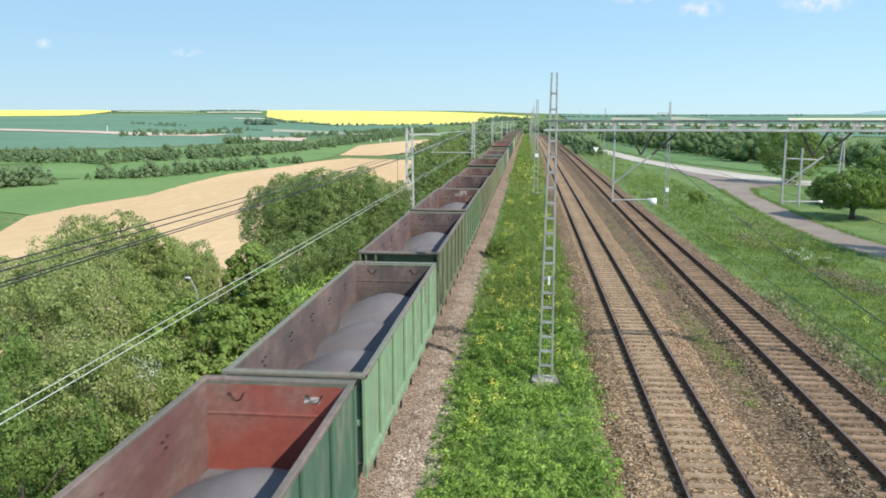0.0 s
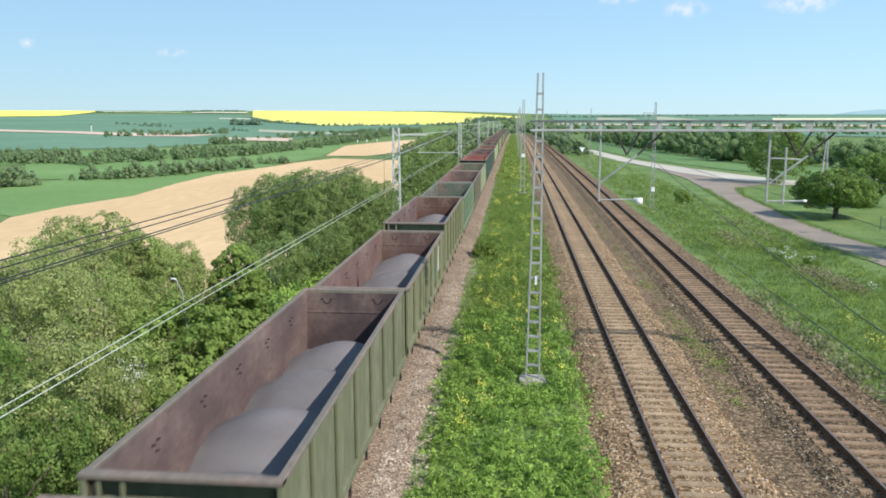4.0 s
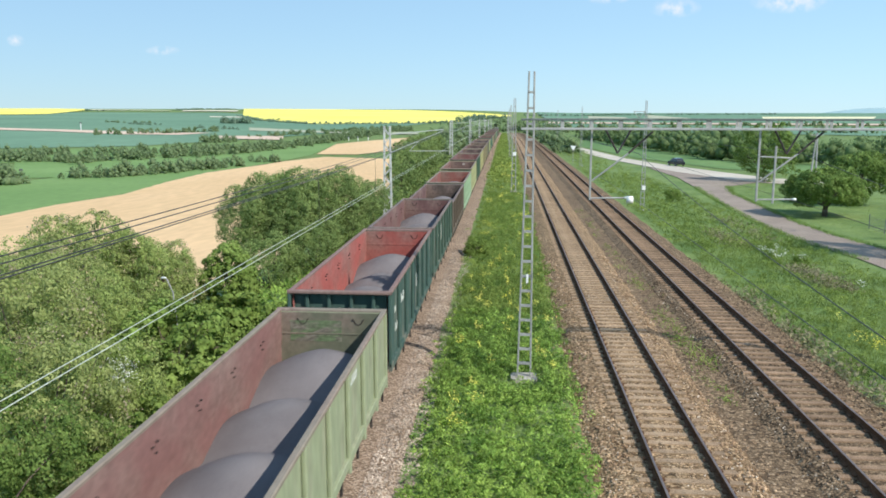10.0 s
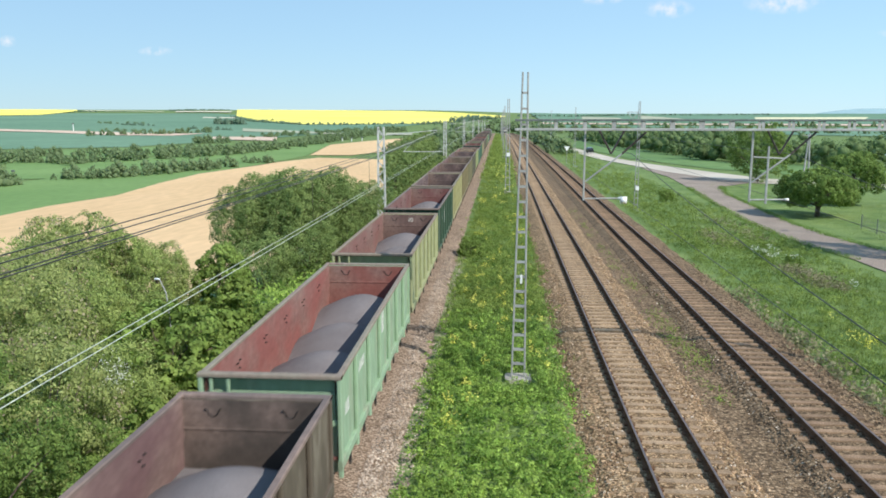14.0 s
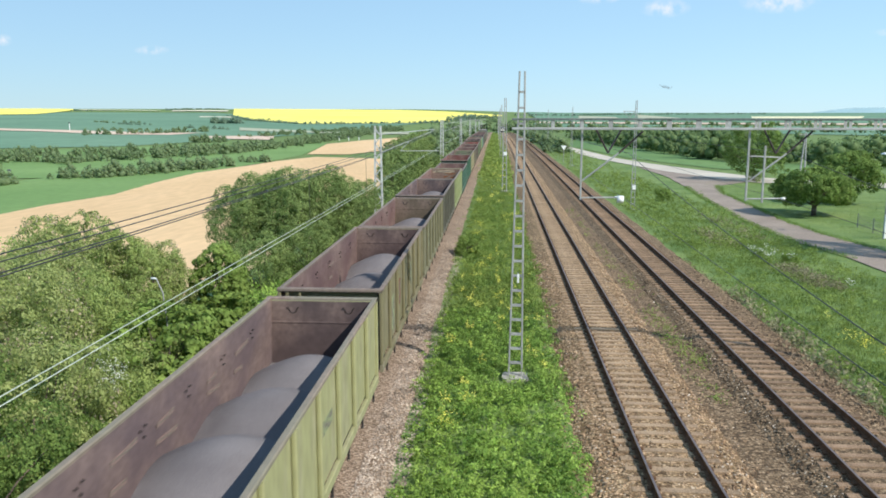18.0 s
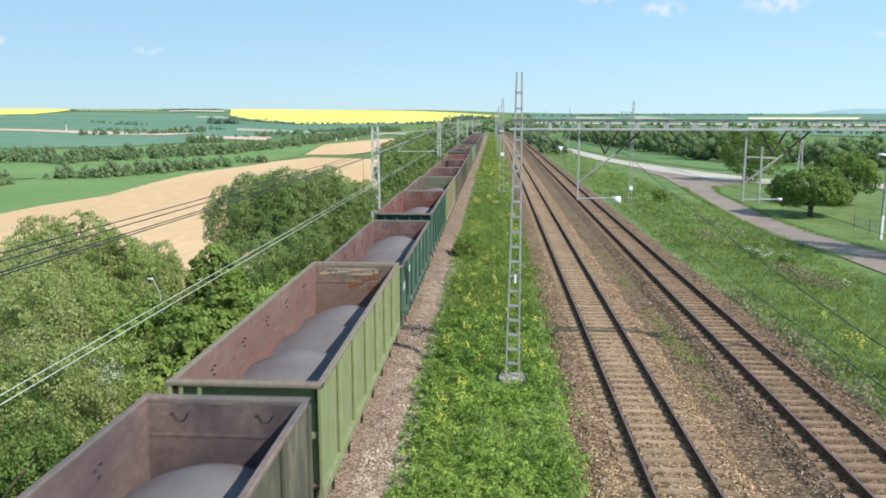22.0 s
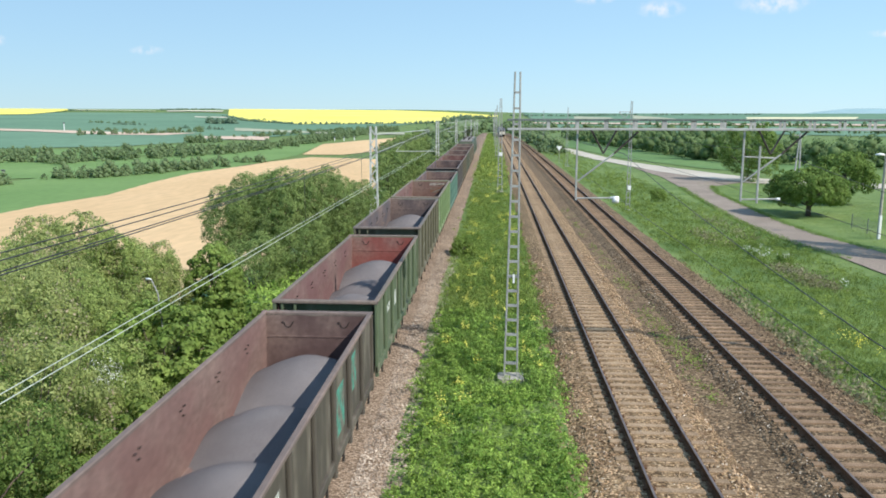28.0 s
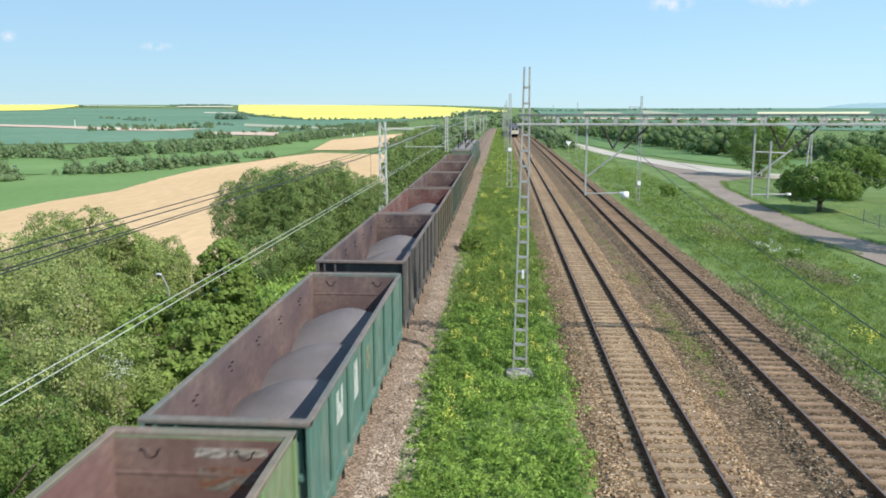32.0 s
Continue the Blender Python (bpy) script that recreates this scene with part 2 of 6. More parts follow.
# ---- mesh building ----
class Shape:
    """Collects faces for one mesh."""

    def __init__(self):
        self.v, self.f = [], []

    def add(self, verts, faces):
        k = len(self.v)
        self.v.extend(tuple(p) for p in verts)
        self.f.extend(tuple(i + k for i in face) for face in faces)
        return self

    def box(self, x0, y0, z0, x1, y1, z1):
        return self.add([(x, y, z) for x in (x0, x1) for y in (y0, y1) for z in (z0, z1)],
                        [(0, 1, 3, 2), (4, 6, 7, 5), (0, 4, 5, 1), (2, 3, 7, 6), (0, 2, 6, 4), (1, 5, 7, 3)])

    def bar(self, p, q, w, h, c=0.0):
        """A bar from p to q with a section w by h, its long edges chamfered by c."""
        p, q = Vector(p), Vector(q)
        d = (q - p).normalized()
        s = d.cross(Vector((0, 0, 1)))
        s = s.normalized() if s.length > 1e-4 else Vector((1, 0, 0))
        u = s.cross(d)
        a, b = w / 2, h / 2
        ring = [(-a, -b), (a, -b), (a, b), (-a, b)] if not c else [(-a + c, -b), (a - c, -b), (a, -b + c), (a, b - c), (a - c, b), (-a + c, b), (-a, b - c), (-a, -b + c)]
        n = len(ring)
        vs = [e + s * i + u * j for e in (p, q) for i, j in ring]
        fs = [(i, (i + 1) % n, n + (i + 1) % n, n + i) for i in range(n)] + [tuple(range(n))[::-1], tuple(range(n, 2 * n))]
        return self.add(vs, fs)

    def rod(self, points, r, n=6, r1=None):
        """A round rod along the points, from radius r to r1."""
        pts = [Vector(p) for p in points]
        rings = []
        for i, p in enumerate(pts):
            d = (pts[min(i + 1, len(pts) - 1)] - pts[max(i - 1, 0)]).normalized()
            s = d.cross(Vector((0.31, 0.17, 0.93)))
            s = s.normalized() if s.length > 1e-3 else Vector((1, 0, 0))
            u = s.cross(d)
            k = r + ((r1 if r1 is not None else r) - r) * i / max(1, len(pts) - 1)
            rings += [p + (s * math.cos(6.2832 * j / n) + u * math.sin(6.2832 * j / n)) * k for j in range(n)]
        fs = [(a * n + j, a * n + (j + 1) % n, (a + 1) * n + (j + 1) % n, (a + 1) * n + j) for a in range(len(pts) - 1) for j in range(n)]
        fs += [tuple(range(n))[::-1], tuple(range((len(pts) - 1) * n, len(pts) * n))]
        return self.add(rings, fs)

    def mesh(self, name, material, smooth_faces=False):
        me = bpy.data.meshes.new(name)
        me.from_pydata(self.v, [], self.f)
        for m in material if isinstance(material, (list, tuple)) else [material]:
            me.materials.append(m)
        if smooth_faces:
            me.polygons.foreach_set("use_smooth", [True] * len(me.polygons))
        me.update()
        return me


def part(name, shape, material, parent, label="", m=None, colour=None, round_=False):
    """One mesh under a thing or under a part."""
    data = shape if isinstance(shape, bpy.types.Mesh) else shape.mesh(name, material, round_)
    ob = new(name, data)
    ob.parent = parent
    if m is not None:
        ob.matrix_basis = m
    if colour:
        ob.color = colour
    return tagged(ob, label) if label else ob


def thing(name, label, category, m=None, group="", kind="", data=None):
    ob = new(name, data)
    if m is not None:
        ob.matrix_basis = m
    return tagged(ob, label, category, group, kind)


def quads(name, corners, material):
    """A mesh of loose pieces, corners: pieces x corners x 3."""
    n, k = np.asarray(corners).shape[:2]
    me = bpy.data.meshes.new(name)
    me.from_pydata(np.asarray(corners).reshape(-1, 3).tolist(), [], np.arange(k * n).reshape(n, k).tolist())
    me.materials.append(material)
    me.update()
    return me


# ---- the ground ----
def lerp_table(table, v):
    for (a, p), (b, q) in zip(table, table[1:]):
        if v <= b:
            return p + (q - p) * max(0.0, (v - a)) / (b - a)
    return table[-1][1]


def smooth(a, b, v):
    v = min(1.0, max(0.0, (v - a) / (b - a)))
    return v * v * (3 - 2 * v)


VALLEY = [(0, -5), (40, -7), (120, -12.5), (250, -15), (400, -16), (800, -14), (1500, -4), (2500, 10), (3600, 29), (5200, 33)]
PLAIN = [(0, -1), (150, -1.3), (300, -2.2), (500, -4.5), (800, -8), (1500, -7), (2500, 1), (3600, 10), (5200, 12)]


def line_z(y):
    """The lines fall away a little in the distance."""
    v = min(max(0.0, y - 100), 560)
    return -2.0e-5 * v * v


def ground_z(x, y):
    """Height of the natural ground: railway bench in the middle, a valley on the west, a plain on the east."""
    r = math.hypot(x, y)
    bench = -0.45 + line_z(y)
    away = smooth(650, 1500, y) * smooth(900, 1600, r)
    if x < 2:
        side = lerp_table(VALLEY, r)
        z = bench + (side - bench) * max(smooth(7.5, 34, -x), away)
    else:
        side = lerp_table(PLAIN, r)
        z = bench + (side - bench) * max(smooth(11.5, 22, x), away)
    if abs(x) < 400 and away > 0:
        w = smooth(-400, 400, x)
        z = z * (1 - away) + away * (lerp_table(VALLEY, r) * (1 - w) + lerp_table(PLAIN, r) * w)
    return z


def ground_sheet():
    """One sheet in rings round the camera, out to the horizon."""
    radii = [0.0]
    while radii[-1] < 4950:
        radii.append(radii[-1] + max(2.0, radii[-1] * 0.045))
    n = 240
    s = Shape()
    s.v = [(0, 0, ground_z(0, 0))]
    for r in radii[1:]:
        for j in range(n):
            x, y = r * math.sin(6.28319 * j / n), r * math.cos(6.28319 * j / n)
            s.v.append((x, y, ground_z(x, y)))
    s.f = [(0, 1 + (j + 1) % n, 1 + j) for j in range(n)]
    for i in range(len(radii) - 2):
        for j in range(n):
            a, b = 1 + i * n + j, 1 + i * n + (j + 1) % n
            s.f.append((a, b, b + n, a + n))
    thing("ground", "rough green meadow ground running out to the horizon", "ground", kind="structure", data=s.mesh("ground", GRASS_GROUND, True))


ground_sheet()


def strip(name, near, far, material, label, lift=0.0004, rows=10, cols=12, category="field", raise_=0.06, ragged=0.0, kind="structure"):
    """A field draped on the ground between two edges, each a line of (x, y)."""
    def along(line, u):
        u *= len(line) - 1
        i = min(int(u), len(line) - 2)
        return Vector(line[i]).lerp(Vector(line[i + 1]), u - i)
    cols = max(cols, 4 * (len(near) - 1), 4 * (len(far) - 1))
    s = Shape()
    for i in range(rows + 1):
        for j in range(cols + 1):
            p = along(near, j / cols).lerp(along(far, j / cols), i / rows)
            if ragged and i in (0, rows):
                p = p + Vector((noise.noise((p.x * 0.3, p.y * 0.3, 1)), noise.noise((p.x * 0.3, p.y * 0.3, 7)))) * ragged
            s.v.append((p.x, p.y, ground_z(p.x, p.y) + raise_ + lift * math.hypot(p.x, p.y)))
    s.f = [(i * (cols + 1) + j, i * (cols + 1) + j + 1, (i + 1) * (cols + 1) + j + 1, (i + 1) * (cols + 1) + j) for i in range(rows) for j in range(cols)]
    return thing(name, label, category, kind=kind, data=s.mesh(name, material, True))


SOIL = grained("dry_soil", (0.63, 0.425, 0.22, 1), (0.72, 0.5, 0.275, 1), 0.02, 0.95, 0.1, 0.6, speck=0.08, stretch=(1, 0.25, 1))
MEADOW = grained("meadow", (0.1, 0.19, 0.06, 1), (0.16, 0.26, 0.085, 1), 0.05, 0.95, 0.1, 0.6, speck=0.15)
YOUNG = grained("young_crop", (0.145, 0.25, 0.072, 1), (0.19, 0.3, 0.095, 1), 0.02, 0.95, 0.1, 0.4, speck=0.1)
# the blue green tint of this crop is distance haze put into its colour
HAZED_WHEAT = grained("haze_tinted_crop", (0.11, 0.215, 0.13, 1), (0.165, 0.28, 0.175, 1), 0.004, 0.95, 0.0, 0.1, speck=0.1)
RAPE_FIELD = grained("rape_field", (0.84, 0.73, 0.13, 1), (0.9, 0.79, 0.19, 1), 0.004, 0.95, 0.0, 0.05, speck=0.05)
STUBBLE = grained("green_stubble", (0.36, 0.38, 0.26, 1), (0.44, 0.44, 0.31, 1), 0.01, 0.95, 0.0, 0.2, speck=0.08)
PALE_STRAW = grained("pale_straw", (0.68, 0.63, 0.46, 1), (0.76, 0.7, 0.54, 1), 0.01, 0.95, 0.0, 0.2, speck=0.06)
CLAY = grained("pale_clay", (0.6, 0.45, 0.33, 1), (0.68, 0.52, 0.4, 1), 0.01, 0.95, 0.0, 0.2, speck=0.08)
# pale blue base colour puts the distance haze onto the hills
BLUE_HILL = grained("haze_blue_hill", (0.3, 0.44, 0.46, 1), (0.34, 0.48, 0.5, 1), 0.002, 1.0, 0, 0.02, speck=0.04)

strip("field_soil", [(-52, 36), (-27, 60), (-20, 100), (-20, 150), (-26, 260), (-32, 420)], [(-112, 166), (-114, 192), (-112, 224), (-119, 270), (-123, 318), (-119, 356), (-114, 406), (-102, 445)], SOIL, "bare pale brown ploughed field below the railway")
strip("field_soil_far", [(-113, 470), (-88, 470), (-66, 540)], [(-131, 611), (-114, 690), (-90, 765)], SOIL, "second bare brown field beyond a grass baulk", lift=0.0006)
strip("field_green", [(-112, 168), (-114, 194), (-112, 226), (-119, 272), (-123, 320), (-119, 358), (-114, 460), (-131, 611)], [(-165, 200), (-170, 260), (-172, 310), (-168, 360), (-150, 480), (-160, 700)], YOUNG, "bright green young crop on the valley floor")
strip("field_green_upper", [(-330, 330), (-240, 380), (-205, 440), (-190, 520)], [(-420, 460), (-300, 500), (-250, 560), (-215, 640)], YOUNG, "light green meadow between two hedges")
strip("field_green_far", [(-184, 284), (-166, 291), (-164, 338), (-144, 364), (-129, 392), (-120, 470)], [(-244, 378), (-222, 399), (-209, 415), (-190, 455), (-157, 478), (-150, 560)], YOUNG, "light green meadow between the hedge and the stream belt")
strip("field_wheat", [(-1500, 430), (-800, 470), (-420, 470), (-270, 560), (-190, 880), (-120, 1300)], [(-2300, 1650), (-1560, 1950), (-1280, 2280), (-880, 2420), (-420, 1700), (-150, 1500)], HAZED_WHEAT, "corn field on the far slope, tinted teal for haze", rows=16)
strip("field_clay", [(-640, 890), (-500, 850), (-390, 790), (-330, 790)], [(-660, 945), (-510, 900), (-395, 850), (-320, 850)], CLAY, "narrow strip of pale bare clay", lift=0.0009)
strip("field_clay_far", [(-268, 716), (-194, 684)], [(-285, 773), (-221, 782)], CLAY, "small patch of pale bare clay", lift=0.0009)
strip("field_stubble_west", [(-303, 926), (-184, 861), (-92, 840)], [(-335, 1026), (-197, 908), (-99, 903)], STUBBLE, "thin pale stubble strip below the yellow field", lift=0.0009)
strip("field_rape_west", [(-1437, 1652), (-1274, 1690), (-1162, 1819), (-1149, 1936), (-1420, 2611)], [(-2142, 2464), (-2015, 2677), (-1828, 2864), (-1750, 2952), (-1601, 2943)], RAPE_FIELD, "yellow flowering rape on the skyline", lift=0.0008)
strip("field_rape", [(-625, 1868), (-445, 1427), (-298, 1228), (-202, 1263), (-125, 1312), (-76, 1440), (-51, 1817), (15, 2133)], [(-1108, 3329), (-965, 3337), (-801, 3309), (-633, 3243), (-388, 3132), (-174, 2902), (-65, 2646), (16, 2367)], RAPE_FIELD, "wide yellow flowering rape field on the hillside", lift=0.0008, rows=18)
strip("field_stubble_ridge", [(-1440, 2680), (-1300, 2705), (-1114, 2600)], [(-1490, 2780), (-1340, 2790), (-1140, 2660)], PALE_STRAW, "thin cream straw field along the ridge", lift=0.0009, rows=4, cols=8)
strip("field_straw", [(-1060, 2560), (-1028, 2640), (-890, 2600)], [(-1140, 2760), (-1075, 2850), (-960, 2830)], PALE_STRAW, "cream straw field under the hilltop thicket", lift=0.0009, rows=4, cols=8)
strip("field_straw_low", [(-640, 1690), (-550, 1660)], [(-670, 1775), (-575, 1745)], PALE_STRAW, "cream straw field beside the yellow rape", lift=0.0009, rows=4, cols=8)


# ---- railway ----
TRACKS = {"mid": 4.53, "east": 9.43, "ore": -4.87}
ORE_RAIL = -0.1
FAR = 640.0


BEDS = [(2.75, 6.05, -0.226), (8.05, 11.25, -0.238), (-6.7, -2.95, ORE_RAIL - 0.15)]


def bed_z(x):
    """Height of the stone surface at x: the tops of the beds, their shoulders and the hollows between."""
    z = -0.46
    for x0, x1, top in BEDS:
        d = max(x0 - x, x - x1, 0.0)
        z = max(z, top - 0.5 * d)
    return z


def bed(name, which, material, label):
    """Ballast bed with sloping shoulders."""
    x0, x1, top = BEDS[which]
    s = Shape()
    steps = [-20 + 2 * i for i in range(60)] + [100 + 20 * i for i in range(28)]
    prof = [(x0 - 0.85, -0.62), (x0 - 0.4, top - 0.2), (x0, top), ((x0 + x1) / 2, top + 0.02), (x1, top), (x1 + 0.4, top - 0.2), (x1 + 0.85, -0.62)]
    for i, y in enumerate(steps):
        for k, (x, z) in enumerate(prof):
            w = 0.12 * noise.noise((x * 2.0, y * 0.45, k * 3.0)) if k != 3 else 0
            s.v.append((x + w, y, z + w * 0.25 + line_z(y)))
    n = len(prof)
    s.f = [(i * n + k, i * n + k + 1, (i + 1) * n + k + 1, (i + 1) * n + k) for i in range(len(steps) - 1) for k in range(n - 1)]
    return thing(name, label, "ballast", kind="structure", data=s.mesh(name, material, True))


bed("ballast_middle", 0, BALLAST, "tan crushed stone ballast under the middle track")
bed("ballast_east", 1, BALLAST_BROWN, "dark brown crushed stone ballast under the east track")
strip("cess", [(5.9, -20), (5.9, 100), (5.9, 620)], [(8.3, -20), (8.3, 100), (8.3, 620)], BALLAST_BROWN, "dirty stony gap between the two tracks", lift=0, rows=4, cols=200, category="ground", raise_=0.015)
bed("ballast_ore_line", 2, BALLAST_GREY, "grey crushed stone ballast of the ore line")


def extrude(s, section):
    """A closed (x, z) section drawn along the line."""
    ys = [-20, 60, 100] + [120 + 20 * i for i in range(27)]
    n = len(section)
    k = len(s.v)
    s.v += [(x, y, z + line_z(y)) for y in ys for x, z in section]
    s.f += [(k + i * n + j, k + i * n + (j + 1) % n, k + (i + 1) * n + (j + 1) % n, k + (i + 1) * n + j) for i in range(len(ys) - 1) for j in range(n)]


def track(x, gauge, z, material, label, spacing=0.567, near=300):
    t = thing("railway_track", label, "track", pose(x, 0, z), group="railway tracks", kind="structure")
    for side in (-1, 1):
        s, cap = Shape(), Shape()
        q = side * gauge / 2
        extrude(s, [(q - 0.075, -0.19), (q + 0.075, -0.19), (q + 0.075, -0.17), (q + 0.012, -0.155), (q + 0.012, -0.045), (q + 0.036, -0.035), (q + 0.036, -0.003), (q - 0.036, -0.003), (q - 0.036, -0.035), (q - 0.012, -0.045), (q - 0.012, -0.155), (q - 0.075, -0.17)])
        extrude(cap, [(q - 0.03, -0.003), (q + 0.03, -0.003), (q + 0.028, 0.002), (q - 0.028, 0.002)])
        r = part("rail", s, RAIL_RUST, t, "rusty steel rail with a worn bright head")
        part("running_surface", cap, RAIL_TOP, r)
    sl = Shape()
    prof = [(-0.13, -0.32), (-0.11, -0.185), (0.11, -0.185), (0.13, -0.32)]
    sl.add([(e, a, b) for e in (-1.25, 1.25) for a, b in prof], [(0, 1, 5, 4), (1, 2, 6, 5), (2, 3, 7, 6), (0, 3, 2, 1), (4, 5, 6, 7)])
    me = sl.mesh("sleeper", material)
    fast = Shape()
    for side in (-1, 1):
        for k in (-1, 1):
            fast.box(side * gauge / 2 + k * 0.1 - 0.05, -0.07, -0.19, side * gauge / 2 + k * 0.1 + 0.05, 0.07, -0.135)
    fm = fast.mesh("rail_clip", RAIL_RUST)
    y = 8.0
    rest = Shape()
    for i in range(1200):
        if y > 620:
            break
        if i < near:
            o = part("sleeper", me, material, t, m=pose(random.uniform(-0.02, 0.02), y, line_z(y), 0, 0, random.uniform(-0.5, 0.5)))
            if i < 110:
                part("rail_clips", fm, RAIL_RUST, o)
        else:
            rest.add([(a, b + y, c + line_z(y)) for a, b, c in sl.v], sl.f)
        y += spacing
    if rest.v:
        tagged(part("far_sleepers", rest, material, t), kind="stuff")
    return t


track(TRACKS["mid"], 1.505, 0, SLEEPER, "standard gauge track on pale wooden sleepers in brown ballast")
track(TRACKS["east"], 1.505, 0, SLEEPER_BROWN, "standard gauge track on brown stained wooden sleepers")
track(TRACKS["ore"], 1.59, ORE_RAIL, SLEEPER_BROWN, "broad gauge track under the ore train", near=60)


# ---- masts, gantry and wires ----
def lattice_mast(x, y, z0, z1, label, wide=0.34, group="lattice masts", pitch=0.55, zig=False, taper=0.34, thick=0.05, skew=0.0, steel=None):
    """Two channel uprights tied by short battens, on a concrete foot."""
    m = thing("catenary_mast", label, "mast", pose(x, y, z0 + line_z(y)), group=group)
    h = z1 - z0
    steel = steel or GALVANISED
    foot = Shape()
    foot.bar((0, 0, -0.4), (0, 0, 0.19), 0.88, 0.75, 0.1)
    part("concrete_foot", foot, CONCRETE, m, "pale concrete foot")
    top = wide * taper
    for side in (-1, 1):
        s = Shape()
        s.bar((side * wide / 2, 0, 0.15), (side * top / 2 + skew, 0, h), 0.12, thick, 0.01)
        part("upright", s, steel, m)
    n = int(h / pitch)
    for i in range(1, n):
        a, b = 0.15 + (h - 0.3) * i / n, 0.15 + (h - 0.3) * (i + 1) / n
        wa, wb = (wide + (top - wide) * v / h for v in (a, b))
        for yy in (-0.05, 0.05):
            s = Shape()
            if zig:
                k = 1 if i % 2 else -1
                s.bar((-k * wa / 2, yy, a), (k * wb / 2, yy, b), 0.02, 0.075)
            else:
                s.bar((-wa / 2 + skew * a / h, yy, a), (wa / 2 + skew * a / h, yy, a), 0.02, 0.07)
            part("batten", s, steel, m)
    return m


def wire(name, points, r, material, label, sag=0.0, n=14):
    pts = []
    for p, q in zip(points, points[1:]):
        p, q = Vector(p), Vector(q)
        for i in range(n + 1 if q == Vector(points[-1]) else n):
            u = i / n
            v = p.lerp(q, u)
            v.z -= 4 * sag * u * (1 - u)
            v.z += line_z(v.y)
            pts.append(v)
    s = Shape()
    s.rod(pts, r, 5)
    return thing(name, label, "cable", group="overhead wires", data=s.mesh(name, material, True))


GANTRY_Y = 26.2
mast = lattice_mast(0.73, GANTRY_Y - 0.15, -0.51, 9.85, "grey galvanised lattice mast standing in the grass strip", 0.44, skew=0.08, pitch=0.51, taper=0.38, thick=0.06)
lattice_mast(14.6, GANTRY_Y, -0.7, 8.6, "grey galvanised lattice mast at the end of the gantry", 0.5)


def gantry():
    g = thing("catenary_gantry", "grey steel gantry beam spanning the two tracks between its masts", "gantry", pose(0, GANTRY_Y, 0))
    for z in (8.03, 8.33):
        for yy in (-0.18, 0.18):
            s = Shape()
            s.bar((0.5, yy, z), (14.8, yy, z), 0.07, 0.07, 0.008)
            part("chord", s, DARK_STEEL if z > 8.2 else GALVANISED, g)
    for i in range(15):
        x = 0.9 + i * 0.93
        for yy in (-0.18, 0.18):
            s = Shape()
            s.bar((x, yy, 8.03), (x, yy, 8.33), 0.09, 0.012)
            part("web_plate", s, GALVANISED, g)
    for x0 in (2.78, 8.1):
        d = thing("drop_bracket", "galvanised hanging post with a steady arm and a white insulator", "bracket", pose(x0, GANTRY_Y, 0), group="drop brackets")
        s = Shape(); s.bar((0, 0, 5.72), (0, 0, 8.0), 0.06, 0.06, 0.008)
        part("hanging_post", s, GALVANISED, d)
        s = Shape(); s.rod([(0, 0, 5.78), (1.12, 0, 5.8)], 0.028)
        part("steady_arm", s, GALVANISED, d)
        s = Shape(); s.rod([(1.12, 0, 5.8), (1.25, 0, 5.8)], 0.04, 8)
        if x0 < 5:
            s.rod([(1.2, 0, 5.74), (1.4, 0, 5.74)], 0.12, 10)
        part("end_insulator", s, WHITE_PAINT, d, "white ribbed insulator", round_=True)
        s = Shape(); s.rod([(0.05, 0.0, 6.35), (1.2, 0, 7.25)], 0.03)
        part("cantilever_tube", s, GALVANISED, d)
        s = Shape(); s.rod([(1.2, 0, 7.25), (1.95, 0, 7.95)], 0.035)
        part("rod_insulator", s, INSULATOR, d)
        if x0 > 5:
            s = Shape(); s.bar((0.52, 0, 5.66), (0.52, 0, 7.5), 0.06, 0.06, 0.008)
            part("second_post", s, GALVANISED, d)
            s = Shape(); s.rod([(0.05, 0, 7.16), (1.05, 0, 7.12)], 0.025)
            part("cross_tie", s, GALVANISED, d)
        for k in (0.45, 1.2):
            s = Shape(); s.rod([(k, 0, 8.0), (k + 0.4, 0, 7.25)] if k < 1 else [(k + 0.05, 0, 8.0), (k - 0.35, 0, 7.25)], 0.032)
            part("suspension_insulator", s, INSULATOR, d)


gantry()
for y in (92.0, 158, 224, 290, 356, 422, 488):
    lattice_mast(1.0, y, -0.45, 10.3, "grey lattice mast in the grass strip, further down the line", 0.5, pitch=0.8, thick=0.09)
lattice_mast(13.1, 76.5, -0.7, 9.75, "tall galvanised lattice mast on the grassy bank", 0.36, pitch=0.6)
v_bracket = thing("mast_bracket", "thin triangular steel bracket near the top of the tall mast", "bracket", pose(13.1, 76.5, 0))
for p0, p1 in (((-0.1, 0, 8.75), (-1.15, 0, 8.75)), ((-1.15, 0, 8.75), (-0.64, 0, 8.17)), ((-0.64, 0, 8.17), (-0.12, 0, 8.72))):
    s = Shape(); s.rod([p0, p1], 0.03)
    part("rod", s, GALVANISED, v_bracket)
for y in (142.0, 208, 274, 340, 406):
    lattice_mast(13.3, y, -0.7, 9.8, "grey lattice mast on the grassy bank, further down the line", 0.36, pitch=0.9)
for y in (63.0, 138, 212, 287, 362, 437, 512):
    lattice_mast(-9.4, y, -1.0, 7.55, "pale lattice mast beside the ore line", 0.62 if y < 70 else 0.5, "ore line masts", 0.62, True, 0.7, 0.15, steel=PALE_STEEL)

